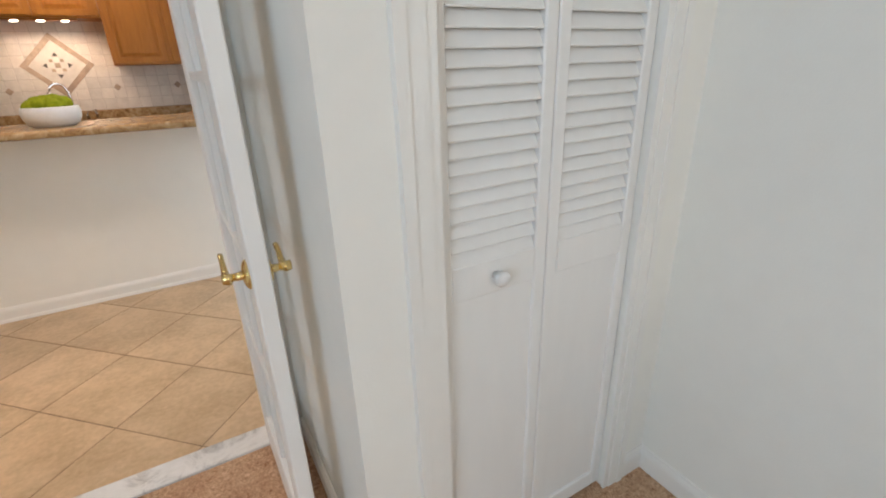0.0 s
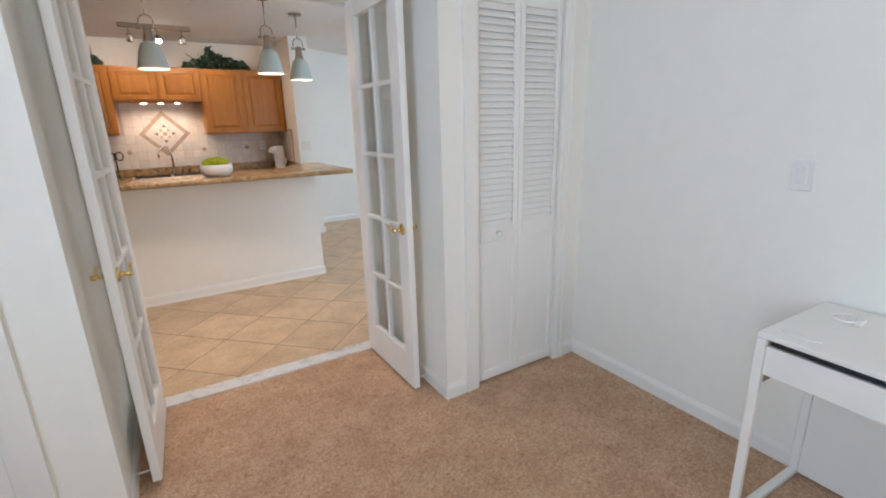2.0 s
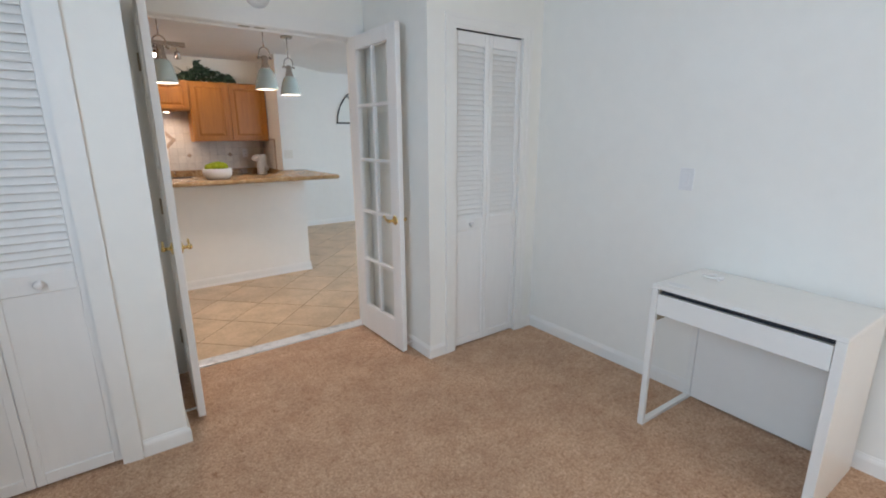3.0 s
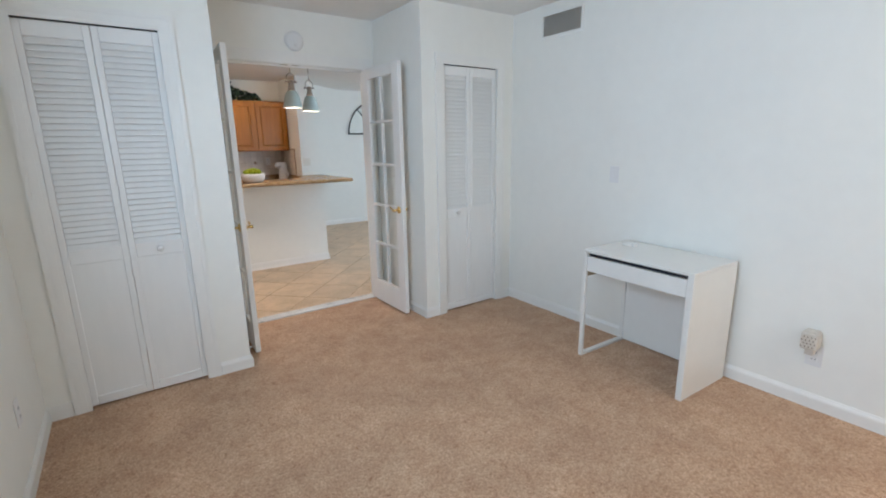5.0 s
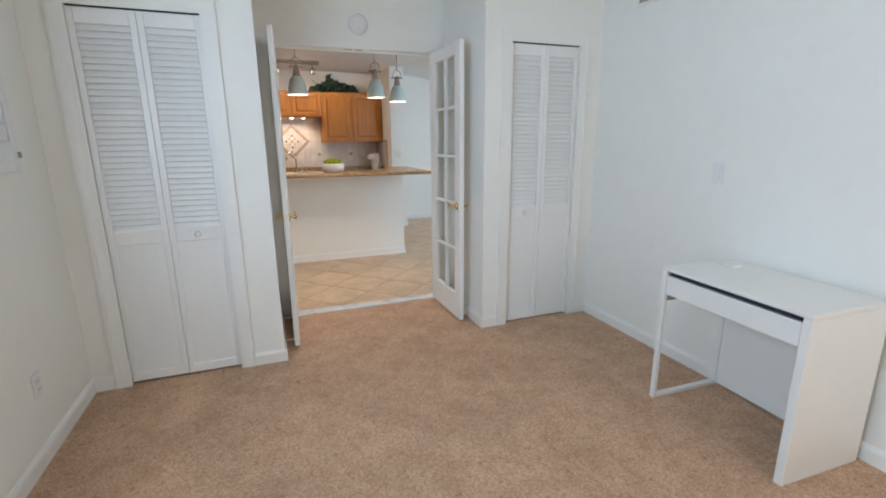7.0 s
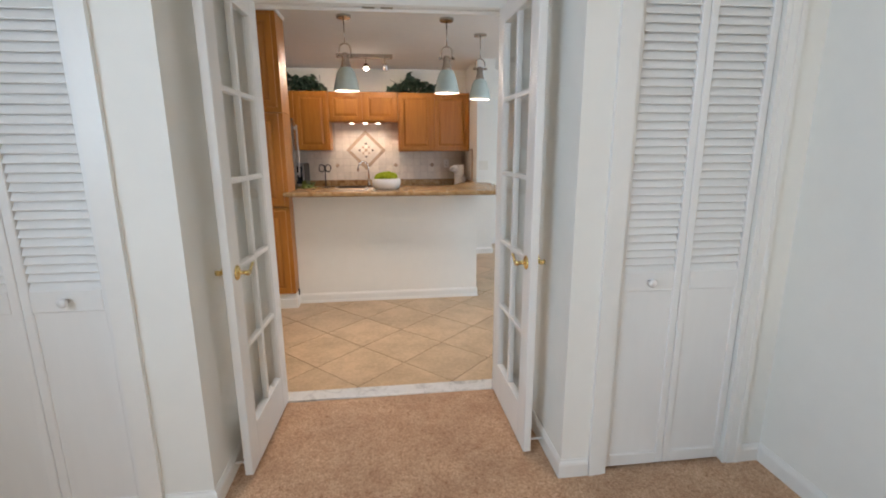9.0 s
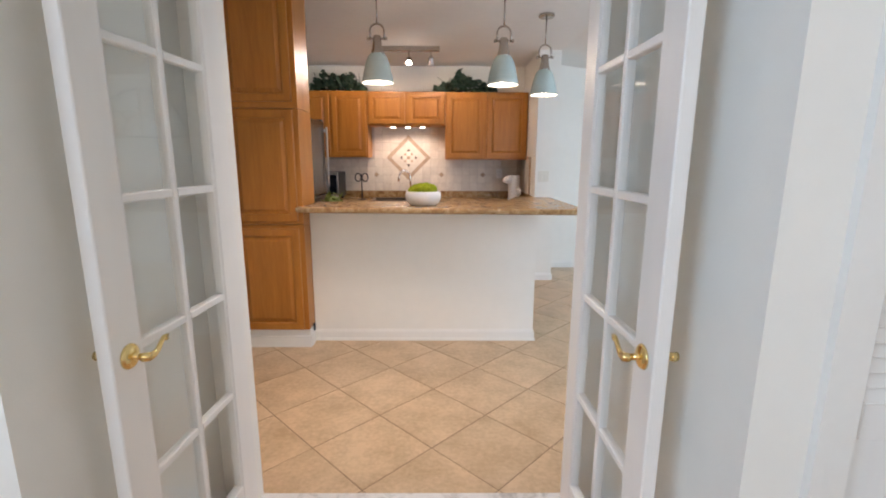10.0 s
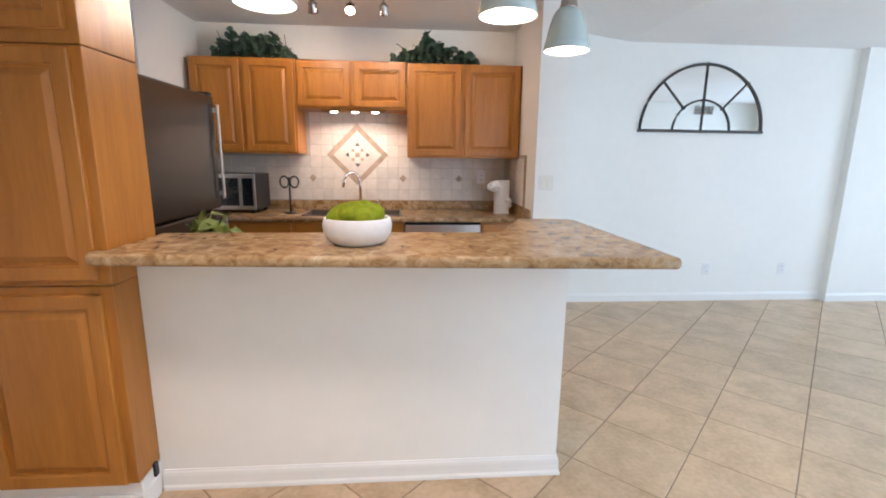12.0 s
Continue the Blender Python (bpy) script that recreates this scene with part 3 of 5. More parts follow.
for sx, a, b in ((-1, RL + T, -0.619), (1, RR - T, 0.664)):
    stop = thing("door_stop", ((a + b) / 2, 1.33, 0.05), "white sprung door stop on the baseboard", "door stop", "door stops")
    part("rod", tube([(a - (a + b) / 2, 0, 0), (b - (a + b) / 2, 0, 0)], 0.005, 10), PLASTIC, stop, smooth=True)
    part("tip", tube([(b - (a + b) / 2, 0, 0), (b - (a + b) / 2 + (0.012 if b > a else -0.012), 0, 0)], 0.008, 12), PLASTIC, stop)

# ---- bedroom window with shutters ----
win = structure("window_1", boxes((XL - 0.15, XL - 0.11, WY0, WY0 + 0.05, WZ0, WZ1), (XL - 0.15, XL - 0.11, WY1 - 0.05, WY1, WZ0, WZ1), (XL - 0.15, XL - 0.11, WY0 + 0.05, WY1 - 0.05, WZ0, WZ0 + 0.05), (XL - 0.15, XL - 0.11, WY0 + 0.05, WY1 - 0.05, WZ1 - 0.05, WZ1), (XL - 0.145, XL - 0.115, -0.72, -0.67, WZ0 + 0.05, WZ1 - 0.05), bevel=0.003, seg=1), TRIM, "white framed sliding window in a deep reveal", "window")
for a, b in ((WY0 + 0.05, -0.72), (-0.67, WY1 - 0.05)):
    part("pane", boxes((XL - 0.132, XL - 0.128, a, b, WZ0 + 0.05, WZ1 - 0.05)), GLASS, win).visible_shadow = False
part("window_sill", boxes((XL - 0.11, XL + 0.03, WY0 - 0.03, WY1 + 0.02, WZ0 - 0.025, WZ0), bevel=0.004), TRIM, win)


def shutter(m, width, label):
    """A shutter panel hinged at y = 0 that lies back against the wall, with closed wide slats."""
    sh = thing("window_shutter", m, label, "shutter", "window shutters")
    h, st = 0.938, 0.045
    part("shutter_frame", boxes((-0.012, 0.012, 0, st, 0, h), (-0.012, 0.012, width - st, width, 0, h), (-0.012, 0.012, st, width - st, 0, 0.128), (-0.012, 0.012, st, width - st, h - 0.06, h), bevel=0.003, seg=1), SHUTTER, sh)
    n = 10
    step = (h - 0.188) / n
    slat = mesh_of(moved(boxes((-0.004, 0.004, -(width - 2 * st) / 2 + 0.002, (width - 2 * st) / 2 - 0.002, -step * 0.47, step * 0.47), bevel=0.003, seg=1), Matrix.Rotation(radians(3), 4, "Y")), SHUTTER)
    for i in range(n):
        part("slat", slat, SHUTTER, sh, at=(0, width / 2, 0.128 + (i + 0.5) * step))
    for z in (0.12, h - 0.14):
        part("hinge", boxes((-0.016, 0.016, -0.03, 0.0, z, z + 0.065), bevel=0.003, seg=1), PLASTIC, sh, "white painted hinge")
    part("catch", boxes((0.012, 0.024, width - 0.018, width - 0.008, 0.06, 0.085), bevel=0.002, seg=1), PEWTER, sh, "small metal catch")
    return sh


shutter(pose(XL + 0.028, WY1 + 0.065, WZ0 + 0.006, 0, 0, 0), 0.50, "white louvred window shutter folded back on the wall")
part("post", boxes((XL - 0.11, XL + 0.02, WY1 - 0.03, WY1 - 0.001, WZ0, WZ1), (XL + 0.001, XL + 0.03, WY1, WY1 + 0.060, WZ0, WZ1), bevel=0.004), SHUTTER, win)

# ---- desk ----
desk = thing("desk", pose(1.172, -0.809, 0, 0, 0, -2.0), "white lacquered writing desk with shallow drawer, against the wall", "desk")
DW, DD, DH = 0.733, 0.468, 0.75
part("tabletop", boxes((0, DD, 0, DW, DH - 0.018, DH), bevel=0.002, seg=1), LACQUER, desk)
part("side_panel", boxes((0.0, DD, 0, 0.035, 0, DH - 0.019), bevel=0.002, seg=1), LACQUER, desk)
part("leg_frame", boxes((0, 0.019, DW - 0.03, DW, 0, DH - 0.019), (DD - 0.022, DD, DW - 0.03, DW, 0, DH - 0.019), (0.022, DD - 0.022, DW - 0.03, DW, 0.0, 0.02), bevel=0.002, seg=1), LACQUER, desk)
part("back_panel", boxes((DD - 0.016, DD - 0.002, 0.036, DW - 0.031, 0.012, DH - 0.02)), LACQUER, desk)
# Rail in tan, darker than the white lacquer.
TANRAIL = material("tan_rail", (0.46, 0.37, 0.25), 0.8, vary=0.08, scale=40)
part("rail", boxes((0.023, DD - 0.031, DW - 0.03, DW - 0.012, DH - 0.18, DH - 0.02)), TANRAIL, desk, "tan rail under the desk top")
drw = part("drawer", boxes((0.003, 0.018, 0.037, DW - 0.031, DH - 0.142, DH - 0.042), (0.018, DD - 0.05, 0.05, DW - 0.045, DH - 0.135, DH - 0.12), bevel=0.0015, seg=1), LACQUER, desk)
# Solid dark filler puts the shade of the open gap into colour.
part("drawer_gap_shade", boxes((0.03, DD - 0.03, 0.037, DW - 0.031, DH - 0.044, DH - 0.0195)), DARKGAP, desk, "dark block standing for the shade above the drawer front")
tagged(part("cable_cover", prism([(0.055 * math.cos(k * math.pi / 12) * 0.45, 0.055 * math.sin(k * math.pi / 12)) for k in range(24)], 0, 0.003, 0.001, 1), PLASTIC, at=(1.27, -0.17, DH)), "flat oval white cover on the desk", "cable cover")
cord = thing("coiled_cord", (1.52, -0.20, DH), "small white cord lying coiled on the desk", "cord")
part("cord_loop", tube([(0.055 * math.cos(a), 0.036 * math.sin(a), 0.004 + 0.010 * (math.sin(a * 0.5) ** 2)) for a in [k * math.pi / 10 for k in range(19)]], 0.004, 8), PLASTIC, cord, smooth=True)
part("plug", boxes((-0.03, 0.02, -0.05, -0.032, 0.0, 0.018), bevel=0.004), PLASTIC, cord)


# ---- small wall fittings ----
def plate(name, m, w, h, label, category, holes=0, rocker=0, PLASTIC=PLASTIC):
    """A wall plate lying in x and z that faces -y."""
    ob = thing(name, m, label, category, "wall plates")
    part("cover", boxes((-w / 2, w / 2, -0.006, 0, -h / 2, h / 2), bevel=0.003), PLASTIC, ob)
    for k in range(holes):
        z = (k - (holes - 1) / 2) * 0.04
        s = part("socket", boxes((-0.017, 0.017, -0.008, -0.004, z - 0.014, z + 0.014), bevel=0.003), PLASTIC, ob)
        part("slot", boxes((-0.009, -0.006, -0.0085, -0.0075, z - 0.004, z + 0.006), (0.006, 0.009, -0.0085, -0.0075, z - 0.004, z + 0.006)), DARKGAP, s)
    for k in range(rocker):
        x = (k - (rocker - 1) / 2) * 0.046
        part("rocker", boxes((x - 0.016, x + 0.016, -0.010, -0.005, -0.033, 0.033), bevel=0.003), PLASTIC, ob)
    return ob


plate("light_switch", pose(XR, 0.06, 1.206, 0, 0, -90), 0.075, 0.118, "white rocker light switch on the wall", "light switch", rocker=1)
plate("wall_outlet", pose(XR, -1.235, 0.30, 0, 0, -90), 0.075, 0.118, "white wall outlet low behind the night light", "outlet", holes=2)
plate("wall_outlet", pose(XL, 0.56, 0.35, 0, 0, 90), 0.075, 0.118, "white wall outlet low on the cream wall", "outlet", holes=2)
plate("wall_outlet", (3.13, LB, 0.322), 0.075, 0.118, "white wall outlet low on the living wall", "outlet", holes=2)
plate("wall_outlet", (3.92, LB, 0.325), 0.075, 0.118, "white wall outlet low on the living wall", "outlet", holes=2)
plate("wall_outlet", (0.905, KB - 0.012, 1.185), 0.075, 0.12, "white outlet on the tiled backsplash", "outlet", holes=2)
plate("light_switch", (1.285, 5.43, 1.182), 0.12, 0.118, "cream double light switch on the stub wall", "light switch", rocker=2, PLASTIC=CREAM)
plate("light_switch", pose(KL, 3.095, 1.226, 0, 0, 90), 0.075, 0.118, "white light switch beside the pantry", "light switch", rocker=1)

BISQUE = material("beige_ceramic", (0.66, 0.60, 0.52), 0.5, vary=0.06, scale=30)
HOLE = material("brown_cutout", (0.24, 0.18, 0.12), 0.9, vary=0.1)
night = thing("night_light", pose(XR, -1.22, 0.395, 0, 0, -90), "beige perforated ceramic plug-in warmer in the wall outlet", "night light")
part("body", boxes((-0.038, 0.038, -0.085, -0.008, -0.045, 0.05), bevel=0.012, seg=3), BISQUE, night)
part("cap", boxes((-0.030, 0.030, -0.075, -0.016, 0.0495, 0.056), bevel=0.003, seg=1), BISQUE, night)
part("plug_base", boxes((-0.02, 0.02, -0.05, -0.0065, -0.085, -0.046), bevel=0.006), BISQUE, night)
hole = mesh_of(boxes((-0.0026, 0.0026, -0.0012, 0.001, -0.0038, 0.0038), bevel=0.0006, seg=1), HOLE)
for i in range(4):
    for j in range(4):
        part("hole", hole, HOLE, night, at=(-0.024 + 0.016 * i + (0.004 if j % 2 else -0.004), -0.0852, -0.027 + 0.018 * j))

smoke = thing("smoke_detector", pose(0.05, YE, 2.25), "round white smoke detector on the wall above the doors", "smoke detector")
part("housing", moved(lathe([(0, 0.03), (0.045, 0.03), (0.062, 0.026), (0.072, 0.012), (0.076, 0.0), (0, 0)], 36), Matrix.Rotation(radians(90), 4, "X")), PLASTIC, smoke, smooth=True)
part("button", moved(lathe([(0, 0.034), (0.010, 0.034), (0.012, 0.029), (0, 0.029)], 16), Matrix.Translation((0.0, 0, -0.035)) @ Matrix.Rotation(radians(90), 4, "X")), CERAMIC, smoke)

VENTBACK = material("vent_shadow", (0.36, 0.32, 0.27), 0.9, vary=0.1)


def air_vent(m, label, VW=0.41, VH=0.19):
    vent = thing("air_vent", m, label, "air vent", "air vents")
    part("frame", boxes((-VW / 2, VW / 2, -0.012, 0, VH / 2 - 0.022, VH / 2), (-VW / 2, VW / 2, -0.012, 0, -VH / 2, -VH / 2 + 0.022), (-VW / 2, -VW / 2 + 0.022, -0.012, 0, -VH / 2 + 0.022, VH / 2 - 0.022), (VW / 2 - 0.022, VW / 2, -0.012, 0, -VH / 2 + 0.022, VH / 2 - 0.022), bevel=0.002, seg=1), TRIM, vent)
    part("backing", boxes((-VW / 2 + 0.02, VW / 2 - 0.02, -0.002, 0.0, -VH / 2 + 0.02, VH / 2 - 0.02)), VENTBACK, vent)
    fin = mesh_of(moved(boxes((-0.0006, 0.0006, -0.007, 0.004, -VH / 2 + 0.023, VH / 2 - 0.023)), Matrix.Rotation(radians(40), 4, "Z")), TRIM)
    for k in range(30):
        part("slat", fin, TRIM, vent, at=(-VW / 2 + 0.03 + k * (VW - 0.06) / 29, -0.006, 0))


air_vent(pose(XR, 0.600, 2.322, 0, 0, -90), "white metal air vent with upright louvres high on the wall")
air_vent(pose(5.55, YK, 2.27, 0, 0, 180), "white metal air vent high on the living room wall")

# ---- office chair ----
chair = thing("office_chair", pose(0.01, -2.108, 0, 0, 0, 90), "black swivel office chair with rounded backrest on the carpet", "chair")


def cushion(w, h, r, t):
    """A padded panel in x and z, w wide and h high, with corners of radius r and thickness t."""
    pts = []
    for cx, cz, a0 in ((w / 2 - r, h - r, 0), (-w / 2 + r, h - r, 90), (-w / 2 + r, r, 180), (w / 2 - r, r, 270)):
        pts += [(cx + r * math.cos(radians(a0 + 90 * k / 8)), cz + r * math.sin(radians(a0 + 90 * k / 8))) for k in range(9)]
    return moved(prism(pts, -t / 2, t / 2, t * 0.35, 4), Matrix.Rotation(radians(90), 4, "X"))


part("seat", boxes((-0.24, 0.24, -0.23, 0.23, 0.42, 0.50), bevel=0.035, seg=4), FABRIC, chair, smooth=True)
part("backrest", moved(cushion(0.45, 0.50, 0.16, 0.05), Matrix.Translation((0, 0.25, 0.57))), FABRIC, chair, smooth=True)
part("column", tube([(0, 0, 0.09), (0, 0, 0.42)], 0.025, 16), BLACK, chair, smooth=True)
part("back_bracket", boxes((-0.03, 0.03, 0.16, 0.235, 0.44, 0.62), bevel=0.008), BLACK, chair)
for k in range(5):
    a = 2 * math.pi * k / 5
    arm = part("leg", tube([(0.02 * math.cos(a), 0.02 * math.sin(a), 0.11), (0.27 * math.cos(a), 0.27 * math.sin(a), 0.075)], [0.024, 0.016], 10), BLACK, chair)
    part("castor", moved(lathe([(0, 0.018), (0.022, 0.018), (0.028, 0.010), (0.028, -0.010), (0.022, -0.018), (0, -0.018)], 18), Matrix.Translation((0.27 * math.cos(a), 0.27 * math.sin(a), 0.028)) @ Matrix.Rotation(radians(90), 4, "X")), BLACK, arm, smooth=True)

# ---- kitchen: cabinets ----
def panel_door(parent, x0, x1, y, z0, z1, mat_v=None):
    """A raised-panel door that faces -y, with stiles, rails and a bevelled field."""
    w, th = 0.052, 0.019
    bm = bmesh.new()
    rows = []
    for inset, yy in ((0.0, y), (0.0, y - th + 0.004), (0.004, y - th), (w - 0.004, y - th), (w, y - th + 0.005), (w, y - 0.004)):
        rows.append([bm.verts.new(p) for p in ((x0 + inset, yy, z0 + inset), (x1 - inset, yy, z0 + inset), (x1 - inset, yy, z1 - inset), (x0 + inset, yy, z1 - inset))])
    for lo, hi in zip(rows, rows[1:] + rows[:1]):
        for k in range(4):
            bm.faces.new((lo[k], lo[(k + 1) % 4], hi[(k + 1) % 4], hi[k]))
    bmesh.ops.recalc_face_normals(bm, faces=bm.faces[:])
    door = part("door", bm, OAK, parent)
    bm = bmesh.new()
    a, b, c, d = x0 + w, x1 - w, z0 + w, z1 - w
    loops = []
    for inset, yy in ((0.0, y - 0.006), (0.012, y - 0.006), (0.034, y - th + 0.002)):
        loops.append([bm.verts.new(p) for p in ((a + inset, yy, c + inset), (b - inset, yy, c + inset), (b - inset, yy, d - inset), (a + inset, yy, d - inset))])
    for lo, hi in zip(loops, loops[1:]):
        for k in range(4):
            bm.faces.new((lo[k], lo[(k + 1) % 4], hi[(k + 1) % 4], hi[k]))
    bm.faces.new(loops[-1])
    bmesh.ops.recalc_face_normals(bm, faces=bm.faces[:])
    part("panel", bm, OAK, door)
    return door


pantry = thing("pantry_cabinet", (0, 0, 0), "tall honey oak pantry cabinet with six raised-panel doors", "cabinet")
PX0, PX1, PY0, PY1 = KL + 0.004, -0.81, 3.50, 3.80
for z0, z1 in ((0.137, 0.912), (0.9145, 1.694), (1.697, CK - 0.03)):
    part("carcass", boxes((PX0, PX1, PY0, PY1, z0, z1), bevel=0.002, seg=1), OAK, pantry)
part("toe_kick", boxes((PX0, PX1 + 0.002, PY0 + 0.012, PY1, 0, 0.133), (PX0, PX1 + 0.010, PY0, PY0 + 0.012, 0, 0.085), (PX1 - 0.002, PX1 + 0.010, PY0 + 0.012, 3.62, 0, 0.085), bevel=0.002, seg=1), TRIM, pantry, "white painted toe kick")
part("crown", boxes((PX0, PX1 + 0.012, PY0 - 0.012, PY1, CK - 0.029, CK - 0.002), bevel=0.004), TRIM, pantry, "white crown strip")
for z0, z1 in ((0.142, 0.885), (0.935, 1.685), (1.738, 2.435)):
    panel_door(pantry, PX0 + 0.014, -1.342, PY0, z0, z1)
    panel_door(pantry, -1.300, PX1 - 0.035, PY0, z0, z1)
part("foot_cap", boxes((PX1 + 0.0005, PX1 + 0.012, PY0 + 0.09, PY0 + 0.112, 0.095, 0.15)), BLACK, pantry, "small black cover strip")


def wall_cabinet(x0, x1, z0, z1, splits, label):
    cab = thing("wall_cabinet", ((x0 + x1) / 2, KB, z0), label, "cabinet", "wall cabinets")
    o = Matrix.Translation((-(x0 + x1) / 2, -KB, -z0))
    yf = 5.97
    b = part("body", boxes((x0, x1, yf, KB, z0, z1), bevel=0.002, seg=1), OAK, cab, at=o)
    for a, c in splits:
        d = panel_door(cab, a, c, yf, z0 + 0.018, z1 - 0.018)
        d.matrix_local = o
    return cab


wall_cabinet(-1.58, -0.727, 1.385, 2.155, [(-1.565, -1.18), (-1.145, -0.745)], "honey oak wall cabinet with two raised-panel doors, ivy on top")
wall_cabinet(-0.723, 0.198, 1.76, 2.15, [(-0.71, -0.28), (-0.245, 0.184)], "short honey oak wall cabinet above the sink with puck lights")
wall_cabinet(0.202, 1.19, 1.362, 2.145, [(0.217, 0.665), (0.70, 1.172)], "honey oak wall cabinet with two tall raised-panel doors")
rail = tagged(part("light_rail", boxes((-0.53, 0.02, 6.0, 6.14, 1.746, 1.759), bevel=0.003), OAKX), "thin oak mounting board for under-cabinet lamps", "light board")
for px in (-0.43, -0.25, -0.075):
    pk = thing("puck_lamp", (px, 6.05, 1.746), "small round lit under-cabinet lamp", "lamp", "under-cabinet lamps")
    part("lens", lathe([(0, -0.010), (0.026, -0.010), (0.030, -0.004), (0.030, -0.001), (0, -0.001)], 20), PUCK, pk, "glowing warm lens")

# back run of base cabinets, counter, sink, dishwasher
CZ, CY = 0.875, 5.65
for x0, x1, label, n in ((-1.625, -0.735, "honey oak base cabinet in the counter corner", 2), (-0.732, 0.178, "honey oak sink base cabinet under the counter", 2), (0.822, 1.19, "narrow honey oak base cabinet at the counter end", 1)):
    cab = thing("base_cabinet", ((x0 + x1) / 2, CY, 0), label, "cabinet", "base cabinets")
    o = Matrix.Translation((-(x0 + x1) / 2, -CY, 0))
    part("body", boxes((x0, x1, CY + 0.04, KB - 0.03, 0.1, CZ - 0.038), bevel=0.002, seg=1), OAK, cab, at=o)
    part("toe_kick", boxes((x0, x1, CY + 0.1, KB - 0.03, 0, 0.0995)), BLACK, cab, at=o)
    wd = (x1 - x0) / n
    for k in range(n):
        a, b = x0 + k * wd + 0.015, x0 + (k + 1) * wd - 0.015
        panel_door(cab, a, b, CY + 0.04, 0.12, 0.655).matrix_local = o
        part("drawer_front", boxes((a, b, CY + 0.021, CY + 0.04, 0.685, 0.82), bevel=0.004), OAKX, cab, at=o)
dish = thing("dishwasher", (0.50, CY, 0), "stainless steel dishwasher built under the counter", "dishwasher")
part("body", boxes((-0.318, 0.318, 0.045, 0.56, 0.0, CZ - 0.04)), BLACK, dish)
part("front", boxes((-0.316, 0.316, 0.02, 0.044, 0.1, 0.735), bevel=0.004), STEEL, dish)
part("control_strip", boxes((-0.316, 0.316, 0.02, 0.044, 0.816, 0.830), bevel=0.004), BLACKGLASS, dish)
part("handle_recess", boxes((-0.316, 0.316, 0.016, 0.044, 0.738, 0.812), bevel=0.006), STEEL, dish)

SX0, SX1, SY0, SY1 = -0.68, 0.14, 5.78, 6.14
top = thing("back_counter", (0, 0, CZ - 0.037), "brown mottled laminate counter along the back wall", "counter")
o = Matrix.Translation((0, 0, -(CZ - 0.037)))
part("worktop", boxes((-1.625, SX0, CY, KB - 0.025, CZ - 0.037, CZ), (SX1, 1.19, CY, KB - 0.025, CZ - 0.037, CZ), (SX0, SX1, CY, SY0, CZ - 0.037, CZ), (SX0, SX1, SY1, KB - 0.025, CZ - 0.037, CZ)), COUNTER, top, at=o)
part("front_edge", moved(tube([(-1.625, CY, CZ - 0.0185), (1.19, CY, CZ - 0.0185)], 0.0185, 14), Matrix.Identity(4)), COUNTER, top, at=o, smooth=True)
part("upstand", boxes((-1.625, 1.17, KB - 0.024, KB - 0.004, CZ + 0.0005, CZ + 0.085), (1.171, 1.191, 5.49, KB - 0.026, CZ + 0.0005, CZ + 0.085), bevel=0.006), COUNTER, top, at=o)
sink = thing("sink", (-0.27, 5.96, CZ), "dark double-bowl sink set into the counter", "sink")
bm = bmesh.new()
for a, b in ((SX0 + 0.27 + 0.004, -0.012), (0.012, SX1 + 0.27 - 0.004)):
    y0, y1, d, t = SY0 - 5.96 + 0.004, SY1 - 5.96 - 0.004, -0.18, 0.004
    for q in ((a, b, y0, y1, d, d + t), (a, a + t, y0, y1, d + t, 0.0), (b - t, b, y0, y1, d + t, 0.0), (a + t, b - t, y0, y0 + t, d + t, 0), (a + t, b - t, y1 - t, y1, d + t, 0)):
        add_box(bm, *q)
part("bowls", bm, SINKGREY, sink)
part("rim", boxes((-0.42, 0.42, -0.195, -0.178, 0.0005, 0.008), (-0.42, 0.42, 0.178, 0.195, 0.0005, 0.008), (-0.42, -0.40, -0.178, 0.178, 0.0005, 0.008), (0.40, 0.42, -0.178, 0.178, 0.0005, 0.008), (-0.012, 0.012, -0.178, 0.178, 0.0005, 0.006), bevel=0.002, seg=1), SINKGREY, sink)
faucet = thing("faucet", (-0.235, 6.19, CZ), "chrome gooseneck kitchen faucet with side lever", "faucet")
arc = [(0, 0, 0.03), (0, 0, 0.24)] + [(-0.072 * (1 - math.cos(a)), -0.03 * (1 - math.cos(a)), 0.24 + 0.11 * math.sin(a)) for a in [k * math.pi / 10 for k in range(1, 10)]] + [(-0.148, -0.062, 0.215)]
part("spout", tube(arc, 0.0135, 12), CHROME, faucet, smooth=True)
part("base", lathe([(0, 0), (0.028, 0), (0.026, 0.02), (0.018, 0.05), (0.015, 0.09), (0, 0.09)], 20), NICKEL, faucet, smooth=True)
part("lever", tube([(0.09, 0, 0.0), (0.09, 0, 0.05), (0.105, -0.01, 0.085)], [0.018, 0.012, 0.007], 12), NICKEL, faucet, smooth=True)
part("sprayer", tube([(0.17, 0, 0.0), (0.17, 0, 0.05), (0.165, -0.01, 0.10)], [0.016, 0.011, 0.014], 12), NICKEL, faucet, smooth=True)

# ---- peninsula ----
structure("peninsula_wall", prism([(-0.808, 3.643), (0.855, 3.643), (0.855, 4.26), (0.735, 4.26), (0.735, 3.763), (-0.808, 3.763)], 0, 1.006), PAINT, "white painted half wall carrying the bar top", "half wall")
FOOT = [(0.0, 0.0), (0.017, 0.0), (0.016, 0.012), (0.011, 0.022), (0.010, 0.062), (0.008, 0.074), (0.004, 0.083), (0.003, 0.088), (0.0, 0.088)]
structure("baseboard_peninsula", moulding([(-0.797, 3.643), (0.855, 3.643), (0.855, 4.26)], FOOT), TRIM, "white baseboard along the half wall", "baseboard")
